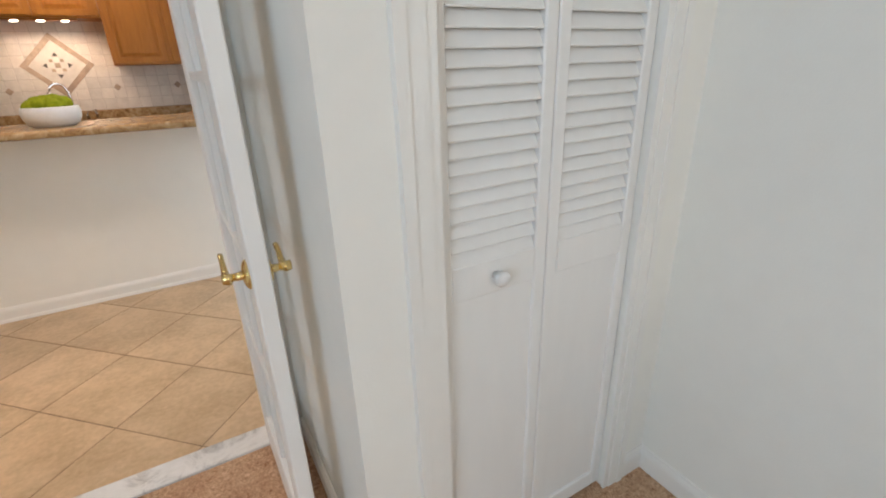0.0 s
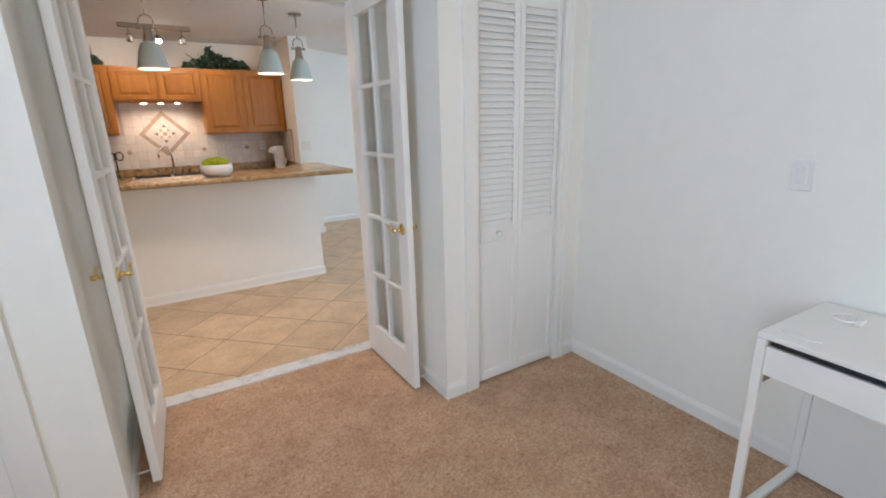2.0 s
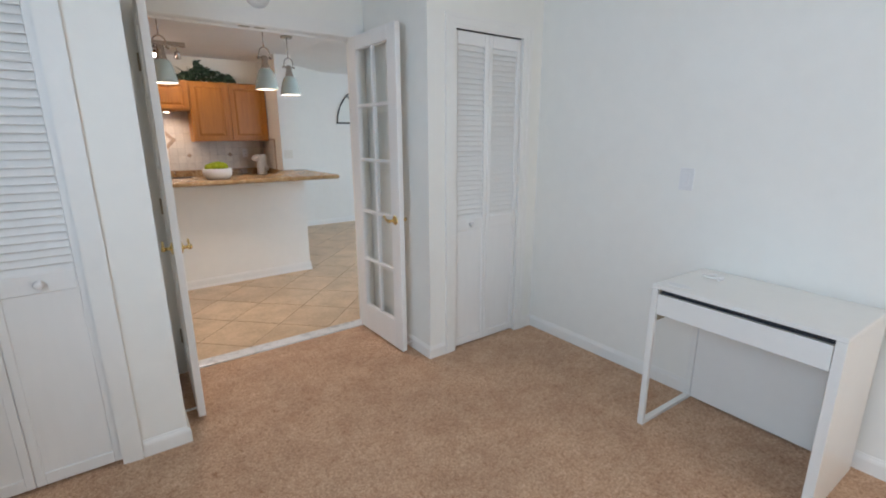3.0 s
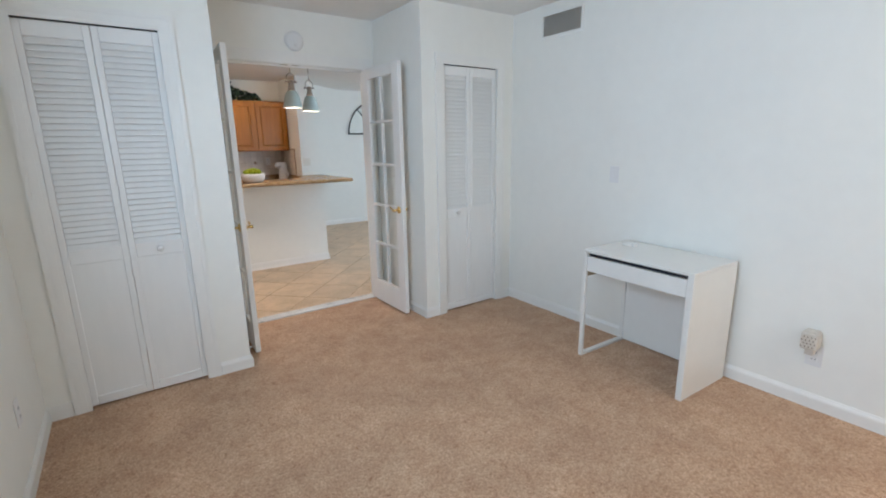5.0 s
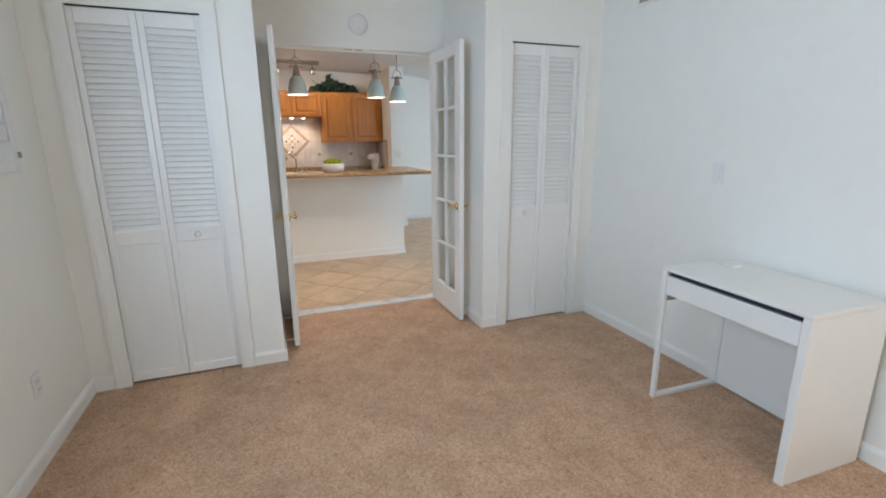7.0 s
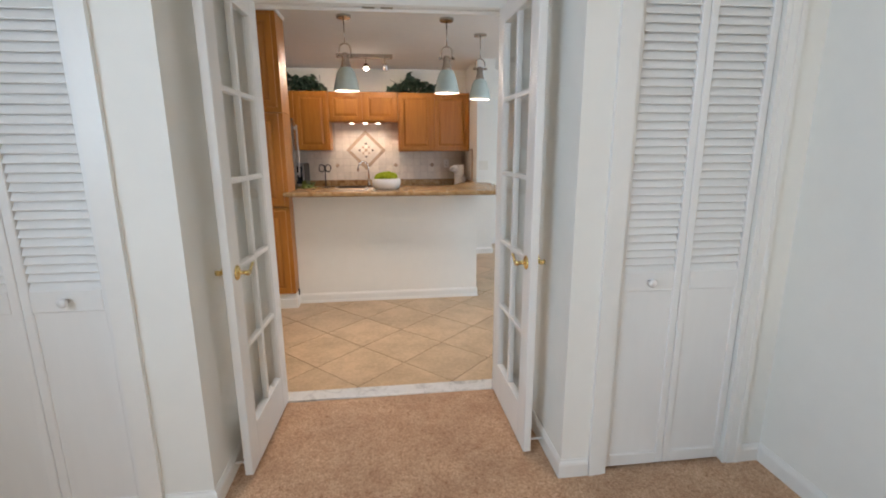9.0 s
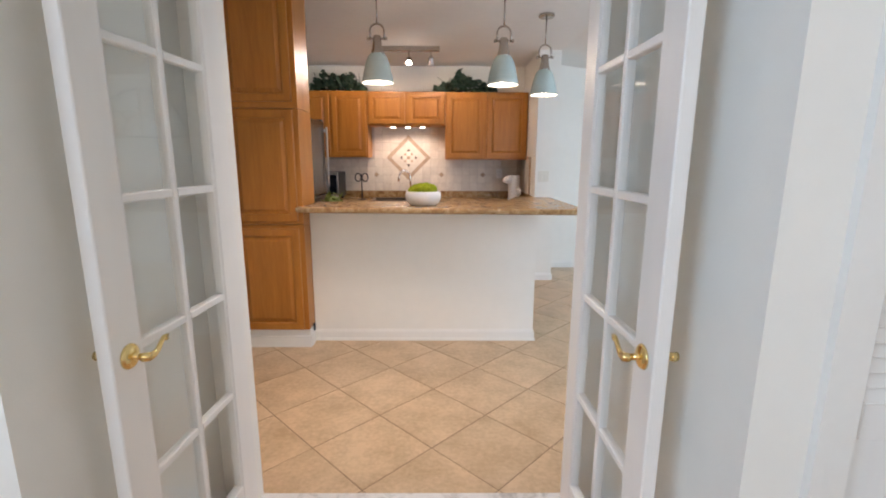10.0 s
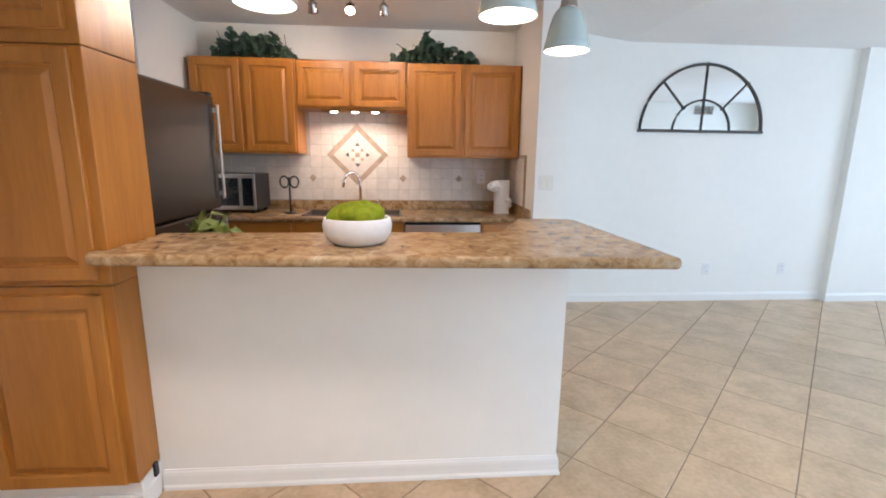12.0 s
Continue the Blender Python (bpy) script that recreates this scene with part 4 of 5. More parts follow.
low = thing("base_cabinet", (-0.05, 4.055, 0), "oak base cabinet backing onto the half wall", "cabinet", "base cabinets")
part("body", boxes((-0.70, 0.70, -0.285, 0.24, 0.1, 0.84), bevel=0.002, seg=1), OAK, low)
part("toe_kick", boxes((-0.70, 0.70, -0.285, 0.18, 0, 0.0995)), BLACK, low)
part("worktop", boxes((-0.705, 0.705, -0.287, 0.27, 0.841, CZ), bevel=0.006), COUNTER, low)


def rounded(pts, r, n=5):
    """An outline with its corners rounded by radius r (a number, or one a corner)."""
    out = []
    for i, p in enumerate(pts):
        rr = r[i] if isinstance(r, (list, tuple)) else r
        p, a, b = Vector(p), Vector(pts[i - 1]), Vector(pts[(i + 1) % len(pts)])
        u, v = (a - p).normalized() * rr, (b - p).normalized() * rr
        if rr < 1e-4:
            out.append(tuple(p))
            continue
        for k in range(n + 1):
            s = k / n
            q = p + u * (1 - s) ** 2 + v * s ** 2
            out.append((q.x, q.y))
    return out


slab = thing("bar_top", (0, 0, 1.0065), "brown mottled laminate bar top with rounded edge on the half wall", "counter")
outline = rounded([(-0.845, 3.43), (-0.80, 3.39), (1.12, 3.298), (1.103, 4.30), (0.80, 4.33), (0.62, 3.865), (-0.805, 3.845), (-0.807, 3.48), (-0.85, 3.48)], [0.015, 0.03, 0.03, 0.05, 0.02, 0.05, 0, 0, 0.01])
part("slab", prism(outline, 0.0, 0.039, 0.015, 5), COUNTER, slab)

bowl = thing("moss_bowl", (0.022, 3.60, 1.0455), "white ceramic bowl of green moss on the bar top", "planter")
part("bowl", lathe([(0, 0.0), (0.085, 0.0), (0.108, 0.012), (0.124, 0.04), (0.128, 0.07), (0.122, 0.095), (0.118, 0.098), (0.113, 0.095), (0.118, 0.07), (0.105, 0.05), (0, 0.045)], 48), CERAMIC, bowl, smooth=True)
bm = bmesh.new()
random.seed(4)
for k in range(13):
    a = 2.399 * k
    r = 0.074 * math.sqrt(k / 12)
    s = 0.040 + 0.006 * random.random()
    bmesh.ops.create_icosphere(bm, subdivisions=3, radius=s, matrix=Matrix.Translation((r * math.cos(a), r * math.sin(a), 0.120 - 4.6 * r * r + 0.006 * random.random())) @ Matrix.Diagonal((1, 1, 0.85, 1)))
for v in bm.verts:
    v.co += Vector((noise.noise(v.co * 160), noise.noise(v.co * 160 + Vector((9, 0, 0))), noise.noise(v.co * 160 + Vector((0, 9, 0))))) * 0.004
part("moss", bm, MOSS, bowl, "clumped bright green moss", smooth=True)

# ---- fridge and counter things ----
fr = thing("refrigerator", (-1.748, 4.09, 0), "dark stainless refrigerator with long steel handles", "refrigerator")
part("body", boxes((0.02, 0.69, 0, 0.86, 0.02, 1.70), bevel=0.008), BLACK, fr)
for z0, z1 in ((1.03, 1.72), (0.06, 1.02)):
    d = part("door", boxes((0.695, 0.752, 0.003, 0.857, z0, z1), bevel=0.012, seg=3), DARKSTEEL, fr)
    a, b = (z0 + 0.06, z1 - 0.05) if z0 > 0.5 else (z0 + 0.40, z1 - 0.05)
    bar = boxes((0.771, 0.787, 0.826, 0.852, a, b), bevel=0.005, seg=2)
    for z in (a + 0.02, b - 0.05):
        add_box(bar, 0.752, 0.772, 0.832, 0.846, z, z + 0.03)
    part("handle", bar, STEEL, d, "long straight steel handle")
part("hinge_cap", boxes((0.66, 0.745, 0.80, 0.855, 1.721, 1.74), bevel=0.004), BLACK, fr)

mw = thing("microwave", pose(-1.325, 6.045, CZ, 0, 0, -4), "stainless microwave oven with black glass door on the counter", "microwave")
part("body", boxes((-0.24, 0.24, -0.10, 0.22, 0.03, 0.335), bevel=0.006), BLACK, mw)
part("front", boxes((-0.24, 0.24, -0.118, -0.101, 0.03, 0.335), bevel=0.004), STEEL, mw)
part("door_glass", boxes((-0.215, 0.10, -0.122, -0.1185, 0.065, 0.30), bevel=0.001, seg=1), BLACKGLASS, mw)
part("control_panel", boxes((0.13, 0.222, -0.122, -0.1185, 0.065, 0.30), bevel=0.001, seg=1), BLACKGLASS, mw)
for sx in (-0.2, 0.2):
    for sy in (-0.07, 0.2):
        part("foot", boxes((sx - 0.015, sx + 0.015, sy - 0.015, sy + 0.015, 0, 0.03)), BLACK, mw)

mug = thing("utensil_stand", (-0.815, 5.95, CZ), "black wire stand with two loops on the counter", "stand")
part("base", lathe([(0, 0), (0.055, 0), (0.055, 0.008), (0.01, 0.012), (0, 0.012)], 24), BLACK, mug, smooth=True)
part("rod", tube([(0, 0, 0.01), (0, 0, 0.31)], 0.008, 10), BLACK, mug, smooth=True)
for s in (-1, 1):
    part("loop", tube([(s * (0.042 + 0.036 * math.cos(a)), 0, 0.27 + 0.048 * math.sin(a)) for a in [k * math.pi / 12 for k in range(24)]], 0.0075, 8, closed=True), BLACK, mug, smooth=True)

tow = thing("paper_towel_holder", (1.05, 5.98, CZ), "white paper towel roll on a stand, loose sheets", "paper towel")
part("base", lathe([(0, 0), (0.07, 0), (0.07, 0.01), (0, 0.012)], 24), PLASTIC, tow, smooth=True)
part("roll", lathe([(0.02, 0.013), (0.066, 0.013), (0.068, 0.02), (0.068, 0.29), (0.065, 0.297), (0.02, 0.297)], 28), PAPER, tow, smooth=True)
bm = bmesh.new()
bmesh.ops.create_icosphere(bm, subdivisions=3, radius=0.062, matrix=Matrix.Translation((-0.075, -0.035, 0.245)) @ Matrix.Diagonal((1.0, 0.8, 0.7, 1)))
bmesh.ops.create_icosphere(bm, subdivisions=3, radius=0.05, matrix=Matrix.Translation((0.045, -0.04, 0.10)) @ Matrix.Diagonal((0.8, 0.8, 1.2, 1)))
for v in bm.verts:
    v.co += Vector((noise.noise(v.co * 30), noise.noise(v.co * 30 + Vector((5, 0, 0))), noise.noise(v.co * 30 + Vector((0, 5, 0))))) * 0.022
part("loose_sheet", bm, PAPER, tow)


def leaf_cloud(n, spread, base, size, seed, lift=0.5):
    """Many small folded leaves scattered in a low mound."""
    rng = random.Random(seed)
    bm = bmesh.new()
    for _ in range(n):
        u = rng.uniform(-1, 1)
        hgt = (0.55 + 0.45 * abs(noise.noise(Vector((u * 3, seed, 0)))) * 2) * (1 - u * u * 0.75)
        p = Vector((u * spread[0], rng.uniform(-1, 1) * spread[1], base + spread[2] * hgt * rng.random() ** 0.7))
        s = size * rng.uniform(0.6, 1.25)
        r = Euler((rng.uniform(-1.3, 1.3), rng.uniform(-1.0, 1.0), rng.uniform(0, 6.28))).to_matrix()
        shape = ((0, -0.5, 0), (0.38, -0.2, 0.08), (0.30, 0.22, 0.06), (0, 0.6, -0.05), (-0.30, 0.22, 0.06), (-0.38, -0.2, 0.08), (0, 0.0, -0.04))
        vs = [bm.verts.new(p + r @ (Vector(q) * s)) for q in shape]
        for k in range(6):
            bm.faces.new((vs[k], vs[(k + 1) % 6], vs[6]))
    return bm


for cx, zt, half, hgt, seed in ((-1.09, 2.155, 0.32, 0.28, 3), (0.44, 2.145, 0.37, 0.25, 8)):
    ivy = thing("ivy_garland", (cx, 6.13, zt), "dark green artificial ivy lying on top of the cabinets", "plant", "ivy garlands")
    part("foliage", leaf_cloud(420, (half, 0.10, hgt), 0.012, 0.07, seed), IVY, ivy)
    rng = random.Random(seed)
    for _ in range(9):
        a = rng.uniform(-0.8, 0.8) * half
        part("stem", tube([(a, 0, 0.005), (a + rng.uniform(-0.05, 0.05), rng.uniform(-0.06, 0.06), hgt * 0.45), (a + rng.uniform(-0.12, 0.12), rng.uniform(-0.08, 0.08), hgt * 0.8)], 0.003, 6), STEM, ivy)

herb = thing("potted_plant", (-0.765, 4.20, CZ), "small green leafy plant in a clay pot", "plant")
part("pot", lathe([(0, 0), (0.045, 0), (0.06, 0.10), (0.064, 0.10), (0.064, 0.12), (0.055, 0.12), (0.05, 0.10), (0, 0.10)], 24), TERRA, herb, smooth=True)
part("foliage", leaf_cloud(30, (0.10, 0.08, 0.14), 0.09, 0.095, 12), HERB, herb)


# ---- pendant lamps ----
def pendant(x, y, drop):
    """A bell shade of pale enamel with a nickel yoke on a rod."""
    p = thing("pendant_lamp", (x, y, CK), "pale mint enamel bell pendant lamp with nickel yoke, lit", "pendant lamp", "pendants over the bar")
    part("canopy", lathe([(0, -0.001), (0.062, -0.001), (0.062, -0.018), (0.055, -0.024), (0, -0.024)], 28), NICKEL, p, smooth=False)
    zr = -drop + 0.388
    part("rod", tube([(0, 0, -0.024), (0, 0, zr)], 0.0055, 10), NICKEL, p, smooth=True)
    prof = [(0.042, 0.195), (0.056, 0.186), (0.070, 0.165), (0.083, 0.128), (0.095, 0.08), (0.104, 0.036), (0.112, 0.0)]
    sh = part("shade", moved(lathe(prof + [(0.109, 0.0)] + [(r - 0.004, z - 0.003) for r, z in prof[-2::-1]], 40), Matrix.Translation((0, 0, -drop))), MINT, p, smooth=True)
    part("liner", moved(lathe([(r - 0.0055, z - 0.0035 if z else 0.002) for r, z in prof], 40), Matrix.Translation((0, 0, -drop))), WHITEIN, sh, "white enamel inside", smooth=True)
    part("neck", moved(lathe([(0, 0.312), (0.020, 0.312), (0.027, 0.306), (0.027, 0.288), (0.030, 0.284), (0.031, 0.262), (0.036, 0.232), (0.043, 0.200), (0.044, 0.188), (0, 0.188)], 28), Matrix.Translation((0, 0, -drop))), NICKEL, p, smooth=True)
    yoke = [(-0.048, 0, 0.285), (-0.048, 0, 0.330)] + [(-0.048 * math.cos(a), 0, 0.340 + 0.048 * math.sin(a)) for a in [k * math.pi / 10 for k in range(0, 11)]] + [(0.048, 0, 0.330), (0.048, 0, 0.285)]
    yk = part("yoke", moved(tube(yoke, 0.006, 8), Matrix.Translation((0, 0, -drop))), NICKEL, p, smooth=True)
    part("cross_pin", moved(tube([(-0.066, 0, 0.292), (0.066, 0, 0.292)], 0.006, 10), Matrix.Translation((0, 0, -drop))), NICKEL, yk, smooth=True)
    for s in (-1, 1):
        part("thumb_nut", moved(tube([(s * 0.056, 0, 0.292), (s * 0.070, 0, 0.292)], 0.011, 12), Matrix.Translation((0, 0, -drop))), NICKEL, yk)
    part("bulb", moved(lathe([(0, 0.012), (0.03, 0.016), (0.052, 0.03), (0.055, 0.05), (0.03, 0.09), (0.018, 0.13), (0, 0.13)], 24), Matrix.Translation((0, 0, -drop))), BULB, p, "glowing frosted bulb", smooth=True)
    return p


pendant(-0.295, 3.70, CK - 1.889)
pendant(0.582, 3.71, CK - 1.880)
pendant(0.985, 4.23, CK - 1.882)

# ---- track light ----
trk = thing("track_light", (-0.195, 5.30, CK), "brushed nickel ceiling track light, one lit head, two lit as added fill", "track light")
part("bar", boxes((-0.33, 0.33, -0.03, 0.03, -0.047, -0.001), bevel=0.004), NICKEL, trk)
for hx, dy in ((-0.24, 1), (0.015, -1), (0.24, 1)):
    hd = part("head", moved(lathe([(0, 0.045), (0.016, 0.045), (0.022, 0.03), (0.034, -0.02), (0.036, -0.03), (0.030, -0.028), (0.02, 0.02), (0, 0.025)], 20), Matrix.Translation((hx, 0.01 * dy, -0.14)) @ Matrix.Rotation(radians(35 * dy), 4, "X")), NICKEL, trk, smooth=True)
    part("stem", tube([(hx, 0, -0.046), (hx, 0.005 * dy, -0.105)], 0.006, 8), NICKEL, hd)
    part("swivel", tube([(hx - 0.03, 0.008 * dy, -0.115), (hx + 0.03, 0.008 * dy, -0.115)], 0.008, 10), NICKEL, hd)
    # Only the middle bulb is truly lit; side glow goes with the fill.
    bm = bmesh.new()
    bmesh.ops.create_uvsphere(bm, u_segments=16, v_segments=10, radius=0.024 if dy < 0 else 0.018, matrix=Matrix.Translation((hx, 0.028 * dy if dy < 0 else 0.018, -0.163 if dy < 0 else -0.150)))
    part("bulb", bm, SPOTLIT if dy < 0 else BULB, hd, "glowing bulb, the side ones added", smooth=True)

# ---- arched mirror ----
IRON = material("aged_brown_iron", (0.055, 0.048, 0.042), 0.5, vary=0.2)
mir = thing("arched_mirror", (2.902, LB, 1.634), "half-round wall mirror with black iron window frame", "mirror")
R, R2 = 0.585, 0.275
pts = [(R * 0.985 * math.cos(a), R * 0.985 * math.sin(a)) for a in [k * math.pi / 40 for k in range(41)]]
part("glass", moved(prism(pts, 0.0, 0.006), Matrix.Rotation(radians(90), 4, "X") @ Matrix.Translation((0, 0, 0.004))), MIRROR, mir, "silvered mirror glass")
part("outer_frame", tube([(R * math.cos(a), -0.016, R * math.sin(a)) for a in [k * math.pi / 40 for k in range(41)]], 0.012, 8), IRON, mir, smooth=True)
part("base_bar", boxes((-R - 0.014, R + 0.014, -0.03, -0.002, -0.014, 0.012), bevel=0.003), IRON, mir)
part("inner_arch", tube([(R2 * math.cos(a), -0.018, R2 * math.sin(a)) for a in [k * math.pi / 24 for k in range(25)]], 0.0075, 8), IRON, mir, smooth=True)
part("centre_bar", tube([(0, -0.018, 0), (0, -0.018, R)], 0.0075, 8), IRON, mir, smooth=True)
for a in (radians(47), radians(133)):
    part("spoke", tube([(R2 * math.cos(a), -0.018, R2 * math.sin(a)), (R * math.cos(a), -0.018, R * math.sin(a))], 0.0075, 8), IRON, mir, smooth=True)
for x, z in ((0, R2), (0, 0), (-R2, 0), (R2, 0), (0, R), (R2 * math.cos(radians(47)), R2 * math.sin(radians(47))), (-R2 * math.cos(radians(47)), R2 * math.sin(radians(47))), (R * math.cos(radians(47)), R * math.sin(radians(47))), (-R * math.cos(radians(47)), R * math.sin(radians(47)))):
    bm = bmesh.new()
    bmesh.ops.create_uvsphere(bm, u_segments=12, v_segments=8, radius=0.016, matrix=Matrix.Translation((x, -0.02, z)))
    part("rosette", bm, IRON, mir, smooth=True)

# ---- entry door of the kitchen side ----
ed = structure("door_1", boxes((KL - 0.07, KL - 0.025, DY0 + 0.02, DY1 - 0.02, 0.012, DT - 0.02), bevel=0.003, seg=1), DOORP, "white panelled entry door, closed, black lock and knob", "door")
part("jamb", boxes((KL - 0.15, KL + 0.002, DY1 - 0.018, DY1 + 0.0, 0, DT), (KL - 0.15, KL + 0.002, DY0, DY0 + 0.018, 0, DT), (KL - 0.15, KL + 0.002, DY0 + 0.018, DY1 - 0.018, DT - 0.018, DT)), TRIM, ed)
part("knob", moved(lathe([(0, 0.065), (0.02, 0.063), (0.029, 0.05), (0.026, 0.035), (0.012, 0.026), (0.012, 0.01), (0.033, 0.008), (0.034, 0), (0, 0)], 24), Matrix.Translation((KL - 0.025, DY1 - 0.085, 0.955)) @ Matrix.Rotation(radians(90), 4, "Y")), BLACK, ed, "black door knob", smooth=True)
part("keypad_lock", boxes((KL - 0.025, KL + 0.004, DY1 - 0.115, DY1 - 0.05, 1.07, 1.19), bevel=0.008), BLACK, ed, "black keypad lock")

# ---- assumed end window of the bedroom, unseen ----
# Window added to account for the warm fill from the south end.
ew = structure("window_3_assumed", boxes((EX0, EX0 + 0.05, -3.115, -3.075, EZ0, EZ1), (EX1 - 0.05, EX1, -3.115, -3.075, EZ0, EZ1), (EX0 + 0.05, EX1 - 0.05, -3.115, -3.075, EZ0, EZ0 + 0.05), (EX0 + 0.05, EX1 - 0.05, -3.115, -3.075, EZ1 - 0.05, EZ1), (0.925, 0.975, -3.11, -3.08, EZ0 + 0.05, EZ1 - 0.05), bevel=0.003, seg=1), TRIM, "assumed white framed bedroom window behind the chair, out of view", "window")
for a, b in ((EX0 + 0.05, 0.925), (0.975, EX1 - 0.05)):
    part("pane", boxes((a, b, -3.097, -3.093, EZ0 + 0.05, EZ1 - 0.05)), GLASS, ew).visible_shadow = False

# ---- living room window ----
lw = structure("window_2", boxes((LR + 0.03, LR + 0.08, 2.6, 2.66, 0.3, 2.25), (LR + 0.03, LR + 0.08, 5.14, 5.2, 0.3, 2.25), (LR + 0.03, LR + 0.08, 2.66, 5.14, 0.3, 0.36), (LR + 0.03, LR + 0.08, 2.66, 5.14, 2.19, 2.25), (LR + 0.03, LR + 0.08, 3.87, 3.93, 0.36, 2.19), bevel=0.003, seg=1), TRIM, "wide white framed window at the living room end", "window")
for a, b in ((2.66, 3.87), (3.93, 5.14)):
    part("pane", boxes((LR + 0.053, LR + 0.057, a, b, 0.36, 2.19)), GLASS, lw).visible_shadow = False

# ---- assumed foyer ceiling light, unseen ----
# Fixture added to carry the assumed overhead lamp; its form is invented.
fix = thing("assumed_flush_light", (-0.2, 2.65, CK), "assumed round flush ceiling light with white glass, lit, out of view", "ceiling light")
part("base", lathe([(0, -0.001), (0.19, -0.001), (0.19, -0.02), (0, -0.02)], 36), NICKEL, fix)
part("diffuser", lathe([(0.18, -0.021), (0.175, -0.04), (0.14, -0.062), (0.07, -0.076), (0, -0.08)], 36), glow_material("lit_diffuser", (1.0, 0.92, 0.80), 2.0), fix, "glowing white glass", smooth=True)

# ---- outside ----
structure("backdrop_sky", boxes((-5.0, -4.9, -12, 26, -0.3, 6)), glow_material("bright_haze", (0.45, 0.75, 1.0), 1.3), "pale blue bright sky beyond the window", "backdrop")
structure("ground", boxes((-60, 60, -60, 60, -0.4, -0.3)), material("pale_paving", (0.46, 0.46, 0.44), 0.9, vary=0.1, scale=2), "pale paved ground around the house", "ground")

# ---- backsplash tiles ----
sp = structure("backsplash", boxes((-1.625, 1.188, KB - 0.006, KB - 0.001, CZ + 0.06, 1.765), (1.189, 1.194, 5.715, KB - 0.006, CZ + 0.06, 1.39)), SPLASHGROUT, "tumbled stone tile backsplash with brown accents", "backsplash")
S = 0.1016
tile = mesh_of(boxes((-S / 2 + 0.0018, S / 2 - 0.0018, -0.004, 0.004, -S / 2 + 0.0018, S / 2 - 0.0018), bevel=0.0014, seg=1), SPLASH)
MX, MZ, MR = -0.262, 1.382, 0.285
for i in range(27):
    x = -1.56 + S * (i + 0.0)
    for j in range(8):
        z = CZ + 0.087 + S * (j + 0.5)
        if x > 1.15 or (j > 3 and not -0.74 < x < 0.20) or z > 1.75:
            continue
        if abs(x - MX) + abs(z - MZ) < MR - 0.06:
            continue
        part("tile", tile, SPLASH, sp, at=(x, KB - 0.0085, z))
turned = Matrix.Rotation(radians(90), 4, "Z")
for i in range(6):
    for j in range(4):
        part("tile", tile, SPLASH, sp, at=Matrix.Translation((1.187, 5.772 + S * i, CZ + 0.087 + S * (j + 0.5))) @ turned)
part("edge_trim", boxes((1.177, 1.196, 5.700, 5.716, CZ + 0.086, 1.395), (1.177, 1.196, 5.716, KB - 0.02, 1.382, 1.395), bevel=0.003, seg=1), ACCENT, sp)
dia = mesh_of(moved(boxes((-0.024, 0.024, -0.0035, 0.0035, -0.024, 0.024), bevel=0.001, seg=1), Matrix.Rotation(radians(45), 4, "Y")), ACCENT)
for x in (-1.15, -0.68, 0.159, 0.693):
    part("accent_tile", dia, ACCENT, sp, at=(x, KB - 0.0135, 1.168))
fl = 0.285 * math.sqrt(2) - 0.092
bm = bmesh.new()
add_box(bm, -fl * 0.5, fl * 0.5, -0.003, 0.003, -fl * 0.5, fl * 0.5)
part("medallion_field", moved(bm, Matrix.Rotation(radians(45), 4, "Y")), SPLASH, sp, at=(MX, KB - 0.0135, MZ))
side = MR * math.sqrt(2)
edge = mesh_of(boxes((-side / 2, side / 2 - 0.046, -0.005, 0.005, -0.0225, 0.0225), bevel=0.002, seg=1), ACCENT)
for k in range(4):
    part("border_tile", edge, ACCENT, sp, at=Matrix.Translation((MX, KB - 0.0145, MZ)) @ Matrix.Rotation(radians(45 + 90 * k), 4, "Y") @ Matrix.Translation((0.0, 0, side / 2 - 0.0225)))
sq = mesh_of(boxes((-0.021, 0.021, -0.003, 0.003, -0.021, 0.021), bevel=0.001, seg=1), ACCENT)
pale = mesh_of(boxes((-0.022, 0.022, -0.003, 0.003, -0.022, 0.022), bevel=0.001, seg=1), SPLASH)
part("inlay", sq, ACCENT, sp, at=(MX, KB - 0.019, MZ))
small = mesh_of(boxes((-0.014, 0.014, -0.003, 0.003, -0.014, 0.014), bevel=0.001, seg=1), ACCENT)
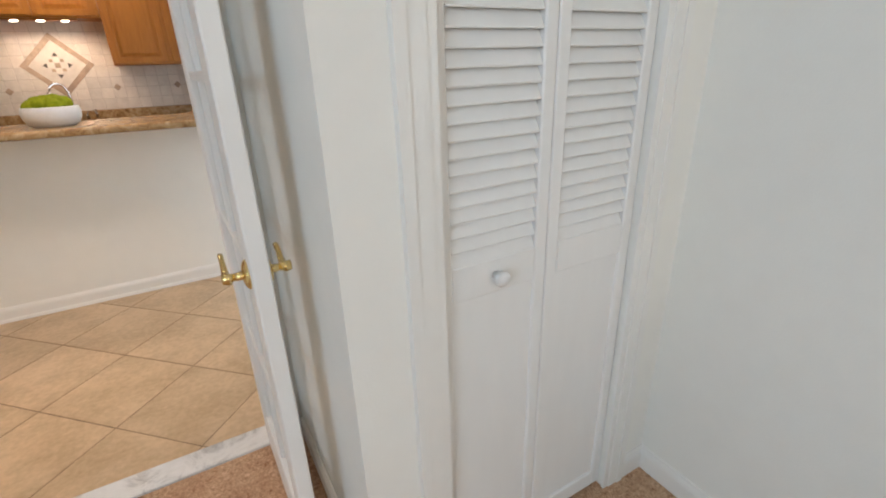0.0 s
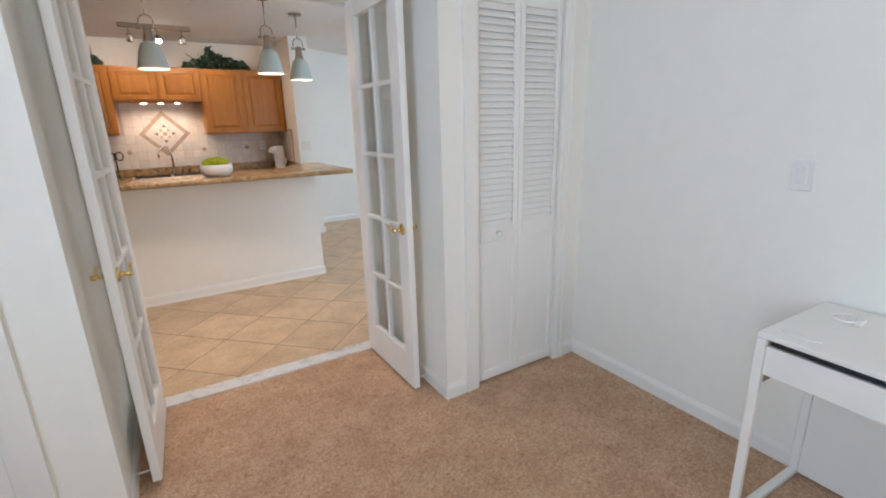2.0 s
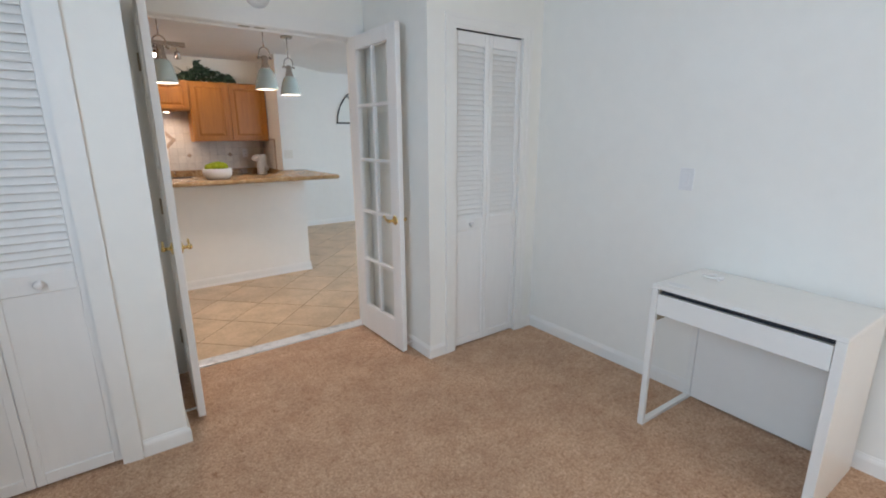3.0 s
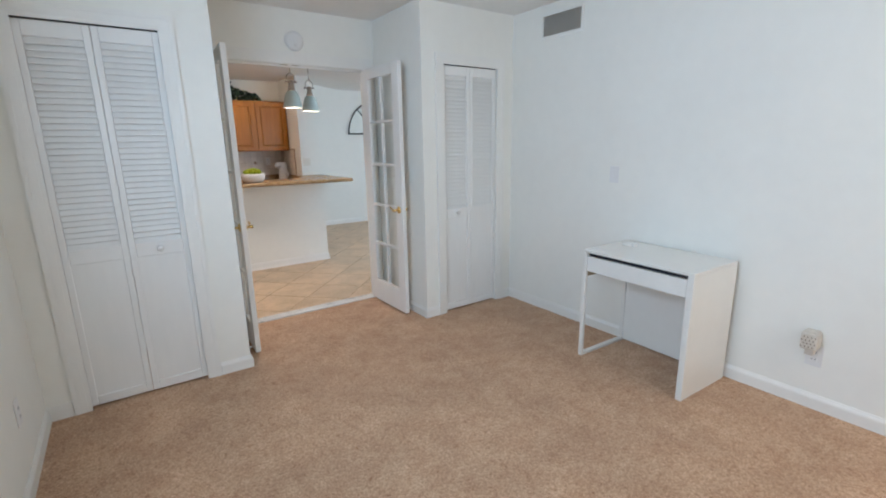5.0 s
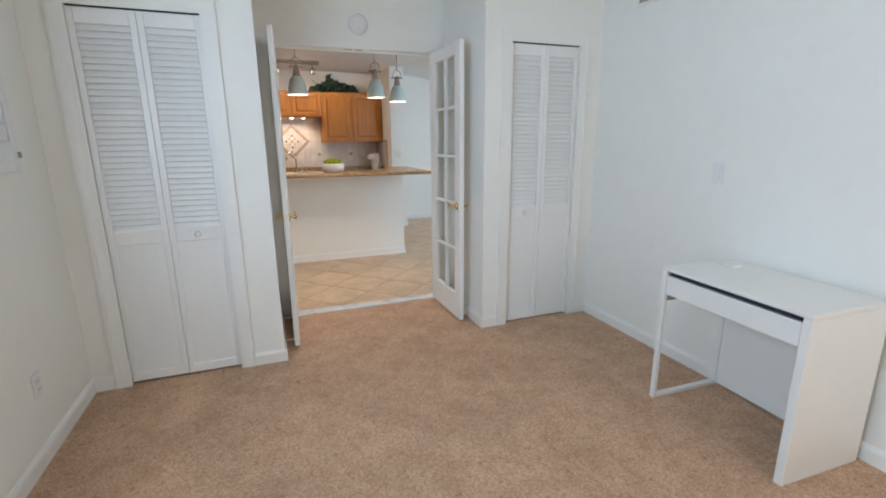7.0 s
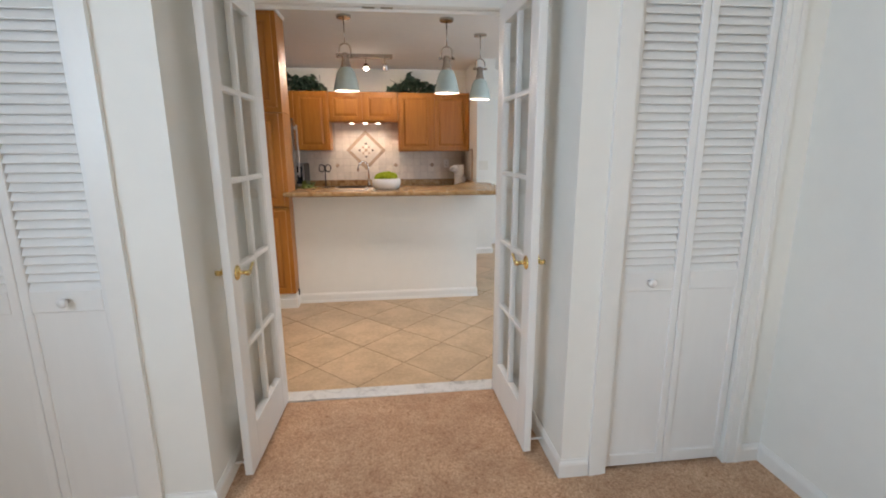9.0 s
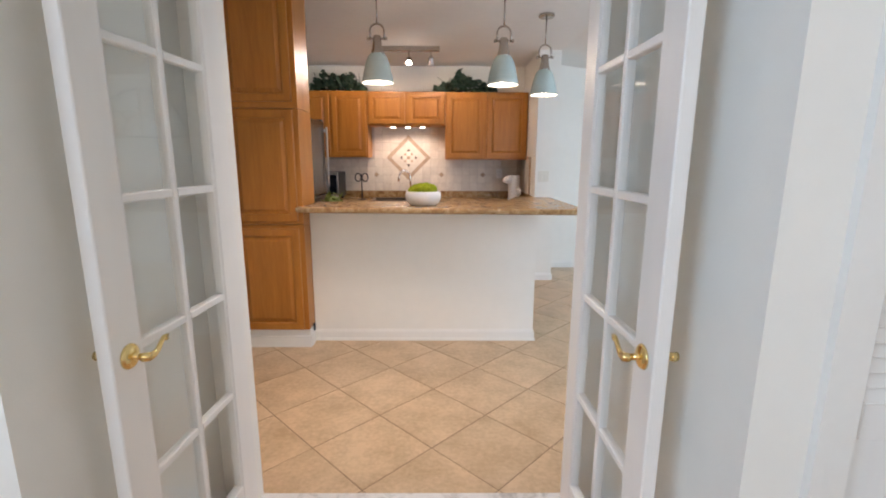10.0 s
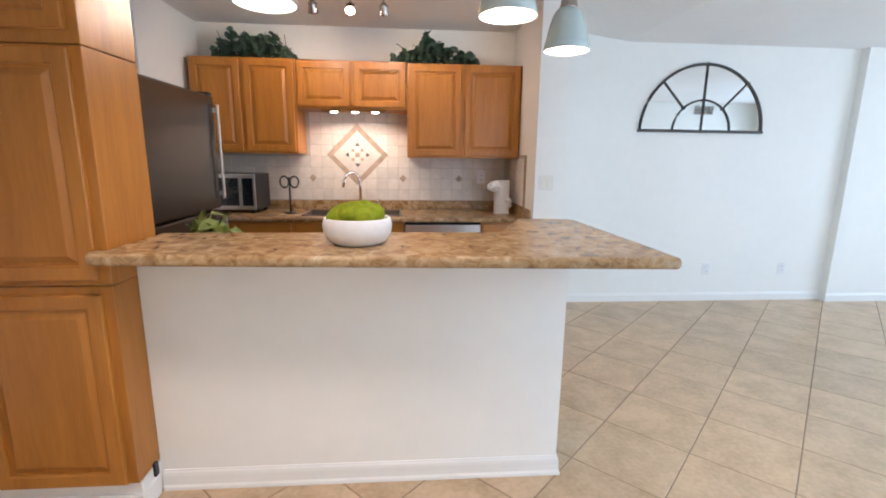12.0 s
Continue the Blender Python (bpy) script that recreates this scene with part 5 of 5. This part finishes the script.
for sx in (-1, 1):
    for sz in (-1, 1):
        part("inlay", small, ACCENT, sp, at=(MX + sx * 0.042, KB - 0.019, MZ + sz * 0.042))
tri = mesh_of(moved(prism([(-0.024, 0.0), (0.024, 0.0), (0, 0.034)], -0.003, 0.003), Matrix.Rotation(radians(90), 4, "X")), DARKTILE)
for k in range(4):
    rot = Matrix.Translation((MX, KB - 0.019, MZ)) @ Matrix.Rotation(radians(90 * k), 4, "Y")
    part("inlay", pale, SPLASH, sp, at=rot @ Matrix.Translation((0, 0, 0.05)))
    part("inlay", tri, DARKTILE, sp, at=rot @ Matrix.Translation((0, 0, 0.08)))

# ---- floor tiles ----
ft = structure("floor_tiled", boxes((KL - 0.15, LR, YK, KB, -0.1, -0.0015)), GROUT, "tan ceramic floor tiles laid on the diagonal", "floor")
HALF, GAP = 0.287, 0.0040


def clip(poly, axis, limit, keep_more):
    out = []
    for k, p in enumerate(poly):
        q = poly[(k + 1) % len(poly)]
        a, b = (p[axis] - limit, q[axis] - limit) if keep_more else (limit - p[axis], limit - q[axis])
        if a >= 0:
            out.append(p)
        if a * b < 0:
            s = a / (a - b)
            out.append((p[0] + (q[0] - p[0]) * s, p[1] + (q[1] - p[1]) * s))
    return out


e = HALF - GAP
full = [(-e, 0), (0, -e), (e, 0), (0, e)]
whole = mesh_of(prism(full, -0.004, 0.0, 0.0015, 1), TILE)
for i in range(-8, 26):
    for j in range(-2, 16):
        if (i + j) % 2 == 0:
            continue
        cx, cy = 0.105 + HALF * i, 2.305 + HALF * j
        if cx - HALF > LR or cx + HALF < KL or cy + HALF < YK + 0.003 or cy - HALF > KB:
            continue
        poly = [(cx + a, cy + b) for a, b in full]
        clipped = poly
        for axis, limit, more in ((0, KL, True), (0, LR, False), (1, YK + 0.004, True), (1, KB, False)):
            clipped = clip(clipped, axis, limit, more) if clipped else clipped
        if len(clipped) < 3:
            continue
        if clipped == poly:
            part("floor_tile", whole, TILE, ft, at=(cx, cy, 0))
        else:
            part("floor_tile", prism([(a - cx, b - cy) for a, b in clipped], -0.004, 0.0), TILE, ft, at=(cx, cy, 0))
